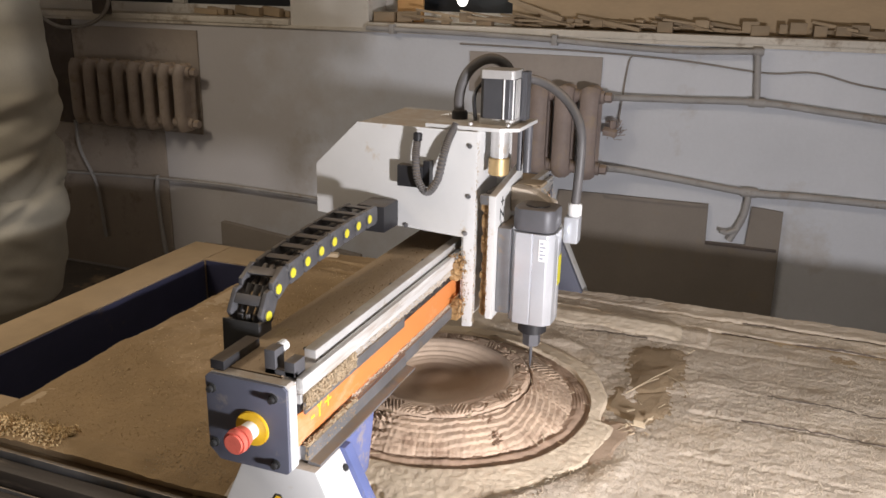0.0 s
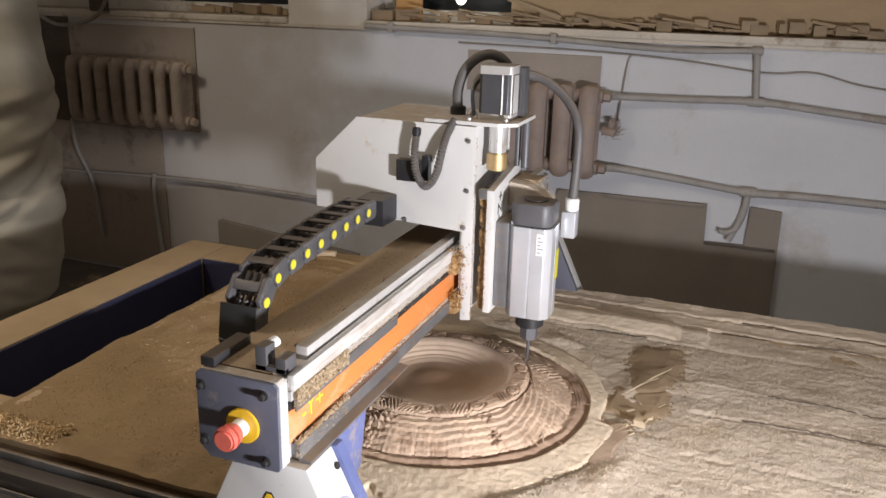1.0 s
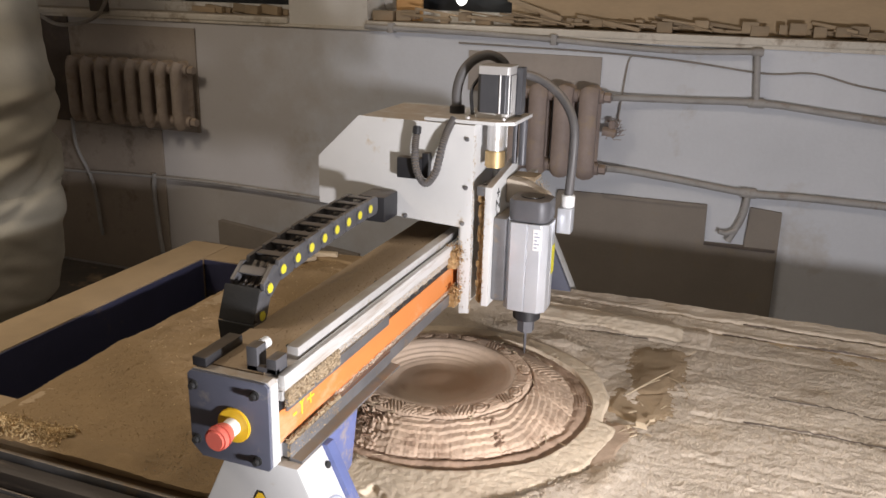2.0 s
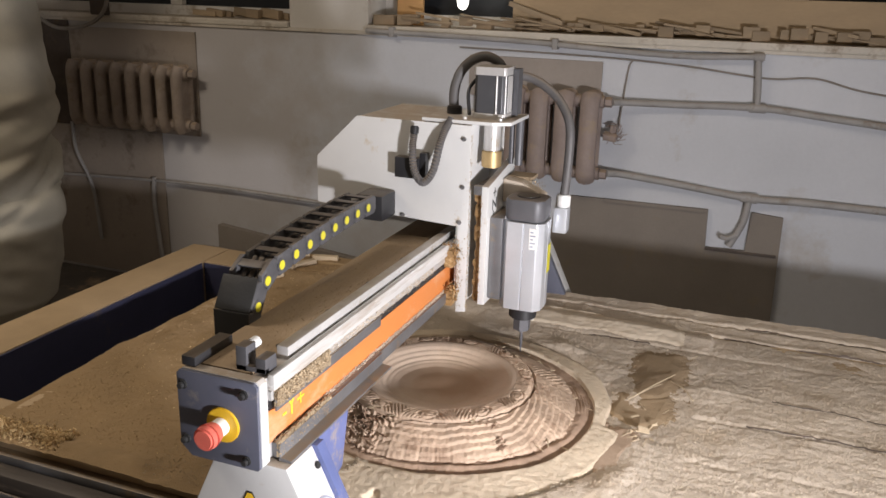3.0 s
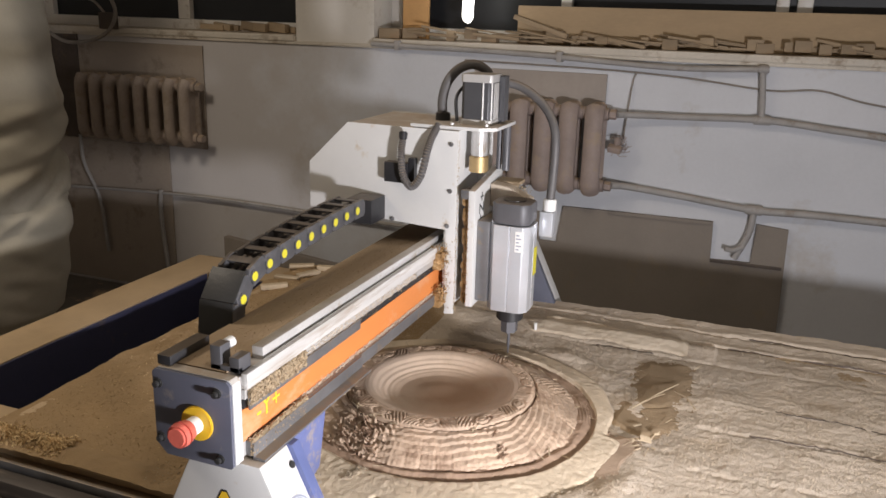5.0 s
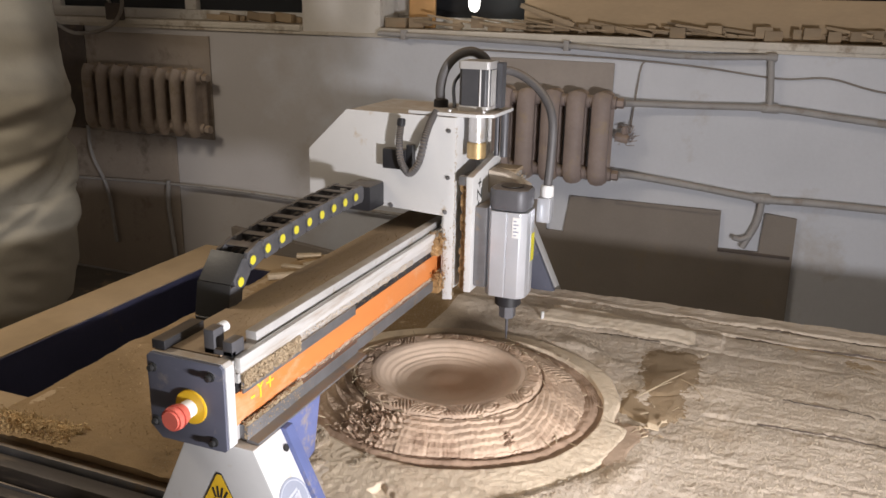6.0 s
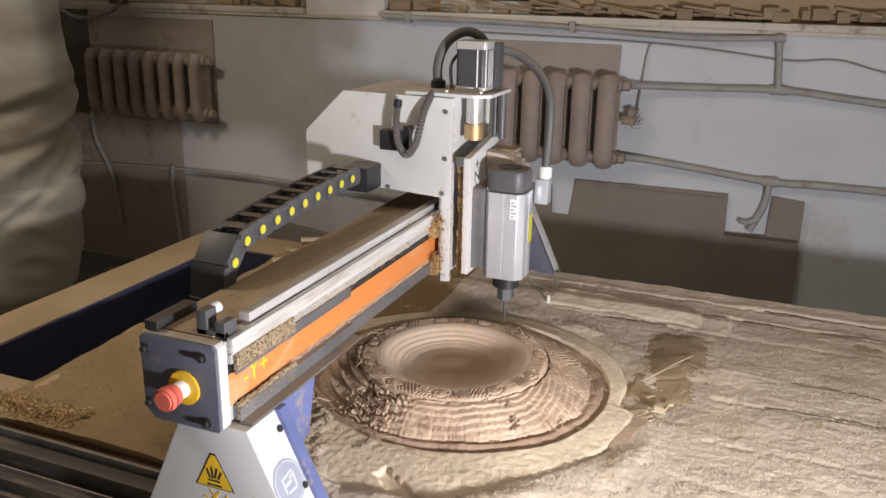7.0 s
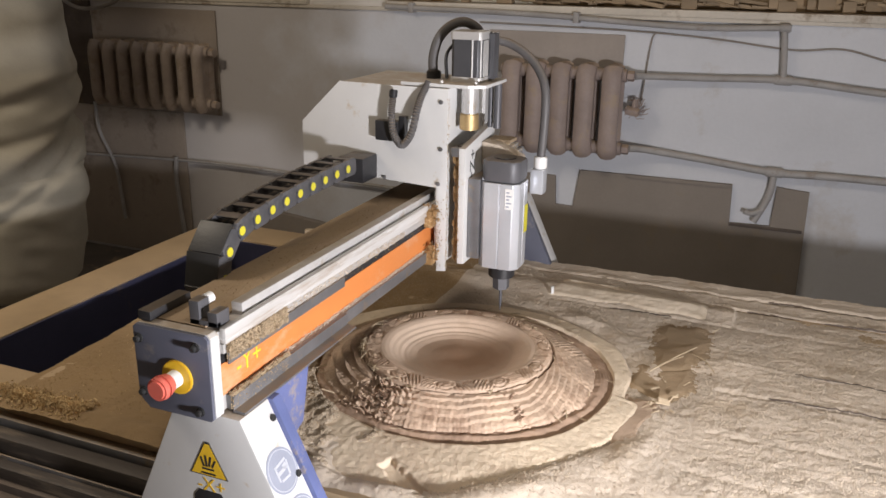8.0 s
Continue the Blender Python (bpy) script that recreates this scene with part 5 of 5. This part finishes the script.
# pneumatic loop and switch on the side plate
part("cable_loop", tube(B(), [(-0.806, 1.675, 1.310), (-0.807, 1.670, 1.28), (-0.800, 1.664, 1.235), (-0.778, 1.66, 1.210), (-0.757, 1.664, 1.235), (-0.748, 1.678, 1.29), (-0.742, 1.690, 1.32), (-0.735, 1.71, 1.344)], 0.0072, 10, 15, 0.28), M_HOSE, car, "ribbed grey cable loop")
part("cable_plug", cyl(B(), (-0.806, 1.675, 1.31), (-0.806, 1.679, 1.328), 0.0095, seg=10, bev=0.002), M_BLACK, car)
bm = box(B(), -0.852, -0.795, 1.676, 1.6995, 1.212, 1.258, 0.003)
box(bm, -0.795, -0.78, 1.68, 1.6995, 1.215, 1.27, 0.002)
part("limit_switch", bm, M_BLACK, car, "black limit switch")
for q in ((-0.70, 1.305), (-0.705, 1.12), (-0.84, 1.122), (-0.70, 1.20)):
    part("screw", cyl(B(), (q[0], 1.6998, q[1]), (q[0], 1.695, q[1]), 0.005, seg=12, bev=0.001), M_STEEL, car)
part("chain_bracket", box(B(), -0.922, -0.859, 1.628, 1.6995, 1.12, 1.176, 0.003), M_BLACK, car, "black chain bracket")

# ---- cable chain: each link keyed along its loop ----
chain = thing("cable_chain", (-0.895, 1.6, 1.0), "dusty black cable chain with yellow joint caps", "cable chain")
LINKS, PITCH, RAD = 18, 0.049, 0.088


def link_meshes():
    sides = B()
    for x in (-0.033, 0.025):
        prism(sides, [(-0.031, -0.006), (-0.024, -0.019), (0.016, -0.019), (0.023, -0.012), (0.023, 0.012), (0.016, 0.019), (-0.024, 0.019), (-0.031, 0.006)], "x", x, x + 0.008, 0.0015)
    box(sides, -0.025, 0.025, -0.008, 0.009, 0.014, 0.018, 0.001)
    box(sides, -0.025, 0.025, -0.006, 0.014, -0.018, -0.014, 0.001)
    cyl(sides, (0.0331, -0.018, 0), (0.0346, -0.018, 0), 0.0120, seg=20, bev=0.0006)
    capm = cyl(B(), (0.0347, -0.018, 0), (0.0362, -0.018, 0), 0.0086, seg=20, bev=0.0006)
    wires = B()
    for k in range(3):
        cyl(wires, (-0.014 + 0.013 * k, -0.03, -0.002 * k), (-0.014 + 0.013 * k, 0.03, -0.002 * k), 0.005, seg=8)
    return (("link_body", sides, M_CHAIN), ("joint_cap", capm, M_YEL), ("cable_core", wires, M_HOSE))


shared = [(n, mesh_of(n, b, m), m) for n, b, m in link_meshes()]
# added black plates that darken the loop, where the beam shades the links
lid = mesh_of("lid", box(B(), -0.034, 0.034, -0.034, 0.026, 0.0185, 0.0215, 0.001), M_INK)
links = []
for i in range(LINKS):
    lk = new("chain_link", shared[0][1])
    lk.parent = chain
    for n, me, m in shared[1:]:
        s = new(n, me)
        s.parent = lk
    if i > 8:
        s = new("lid", lid)
        s.parent = lk
    links.append(lk)


def chain_pose(s, yc):
    """Pose of the link s metres from the carriage's bracket, in the chain's space; yc is the carriage's y."""
    ya, za, slope = yc - 0.10, 1.167, 0.068
    yb = 1.201 + 0.5 * (yc - 1.70)
    run = ya - yb
    if s < run:
        y, z, a = ya - s, za - slope * s * s / (run + 0.05), math.degrees(math.atan(2 * slope * s / (run + 0.05)))
    else:
        zb = za - slope * run * run / (run + 0.05)
        u = (s - run) / RAD
        if u < math.pi:
            y, z, a = yb - RAD * math.sin(u), zb - RAD * (1 - math.cos(u)), 8 + math.degrees(u) * 172 / 180
        else:
            y, z, a = yb + (s - run - math.pi * RAD), zb - 2 * RAD, 180
    return pose(0.0, y - 1.6, z - 1.0, a, 0, 0)


# the gantry's way along the table and the carriage's way along the beam
MOVES = [(0.0, 0.1650, 1.566), (0.5, 0.1610, 1.576), (1.0, 0.1530, 1.592), (1.5, 0.1400, 1.616), (2.25, 0.1240, 1.643), (3.0, 0.1090, 1.659), (3.5, 0.0955, 1.668),
         (4.0, 0.0865, 1.676), (4.5, 0.0775, 1.680), (5.25, 0.0585, 1.689), (6.0, 0.0410, 1.695), (6.5, 0.0335, 1.696), (7.0, 0.0220, 1.697), (7.5, 0.0125, 1.698), (8.0, 0.0, 1.700)]


def motions():
    b, c, h = BASE[gantry], BASE[car], BASE[chain]
    walk(gantry, [(t, pose(b.x + g, b.y, b.z)) for t, g, yc in MOVES])
    walk(car, [(t, pose(c.x + g, c.y + yc - 1.70, c.z)) for t, g, yc in MOVES])
    walk(chain, [(t, pose(h.x + g, h.y, h.z)) for t, g, yc in MOVES])
    for i, lk in enumerate(links):
        walk(lk, [(t, chain_pose(0.02 + PITCH * i, yc)) for t, g, yc in MOVES])


motions()
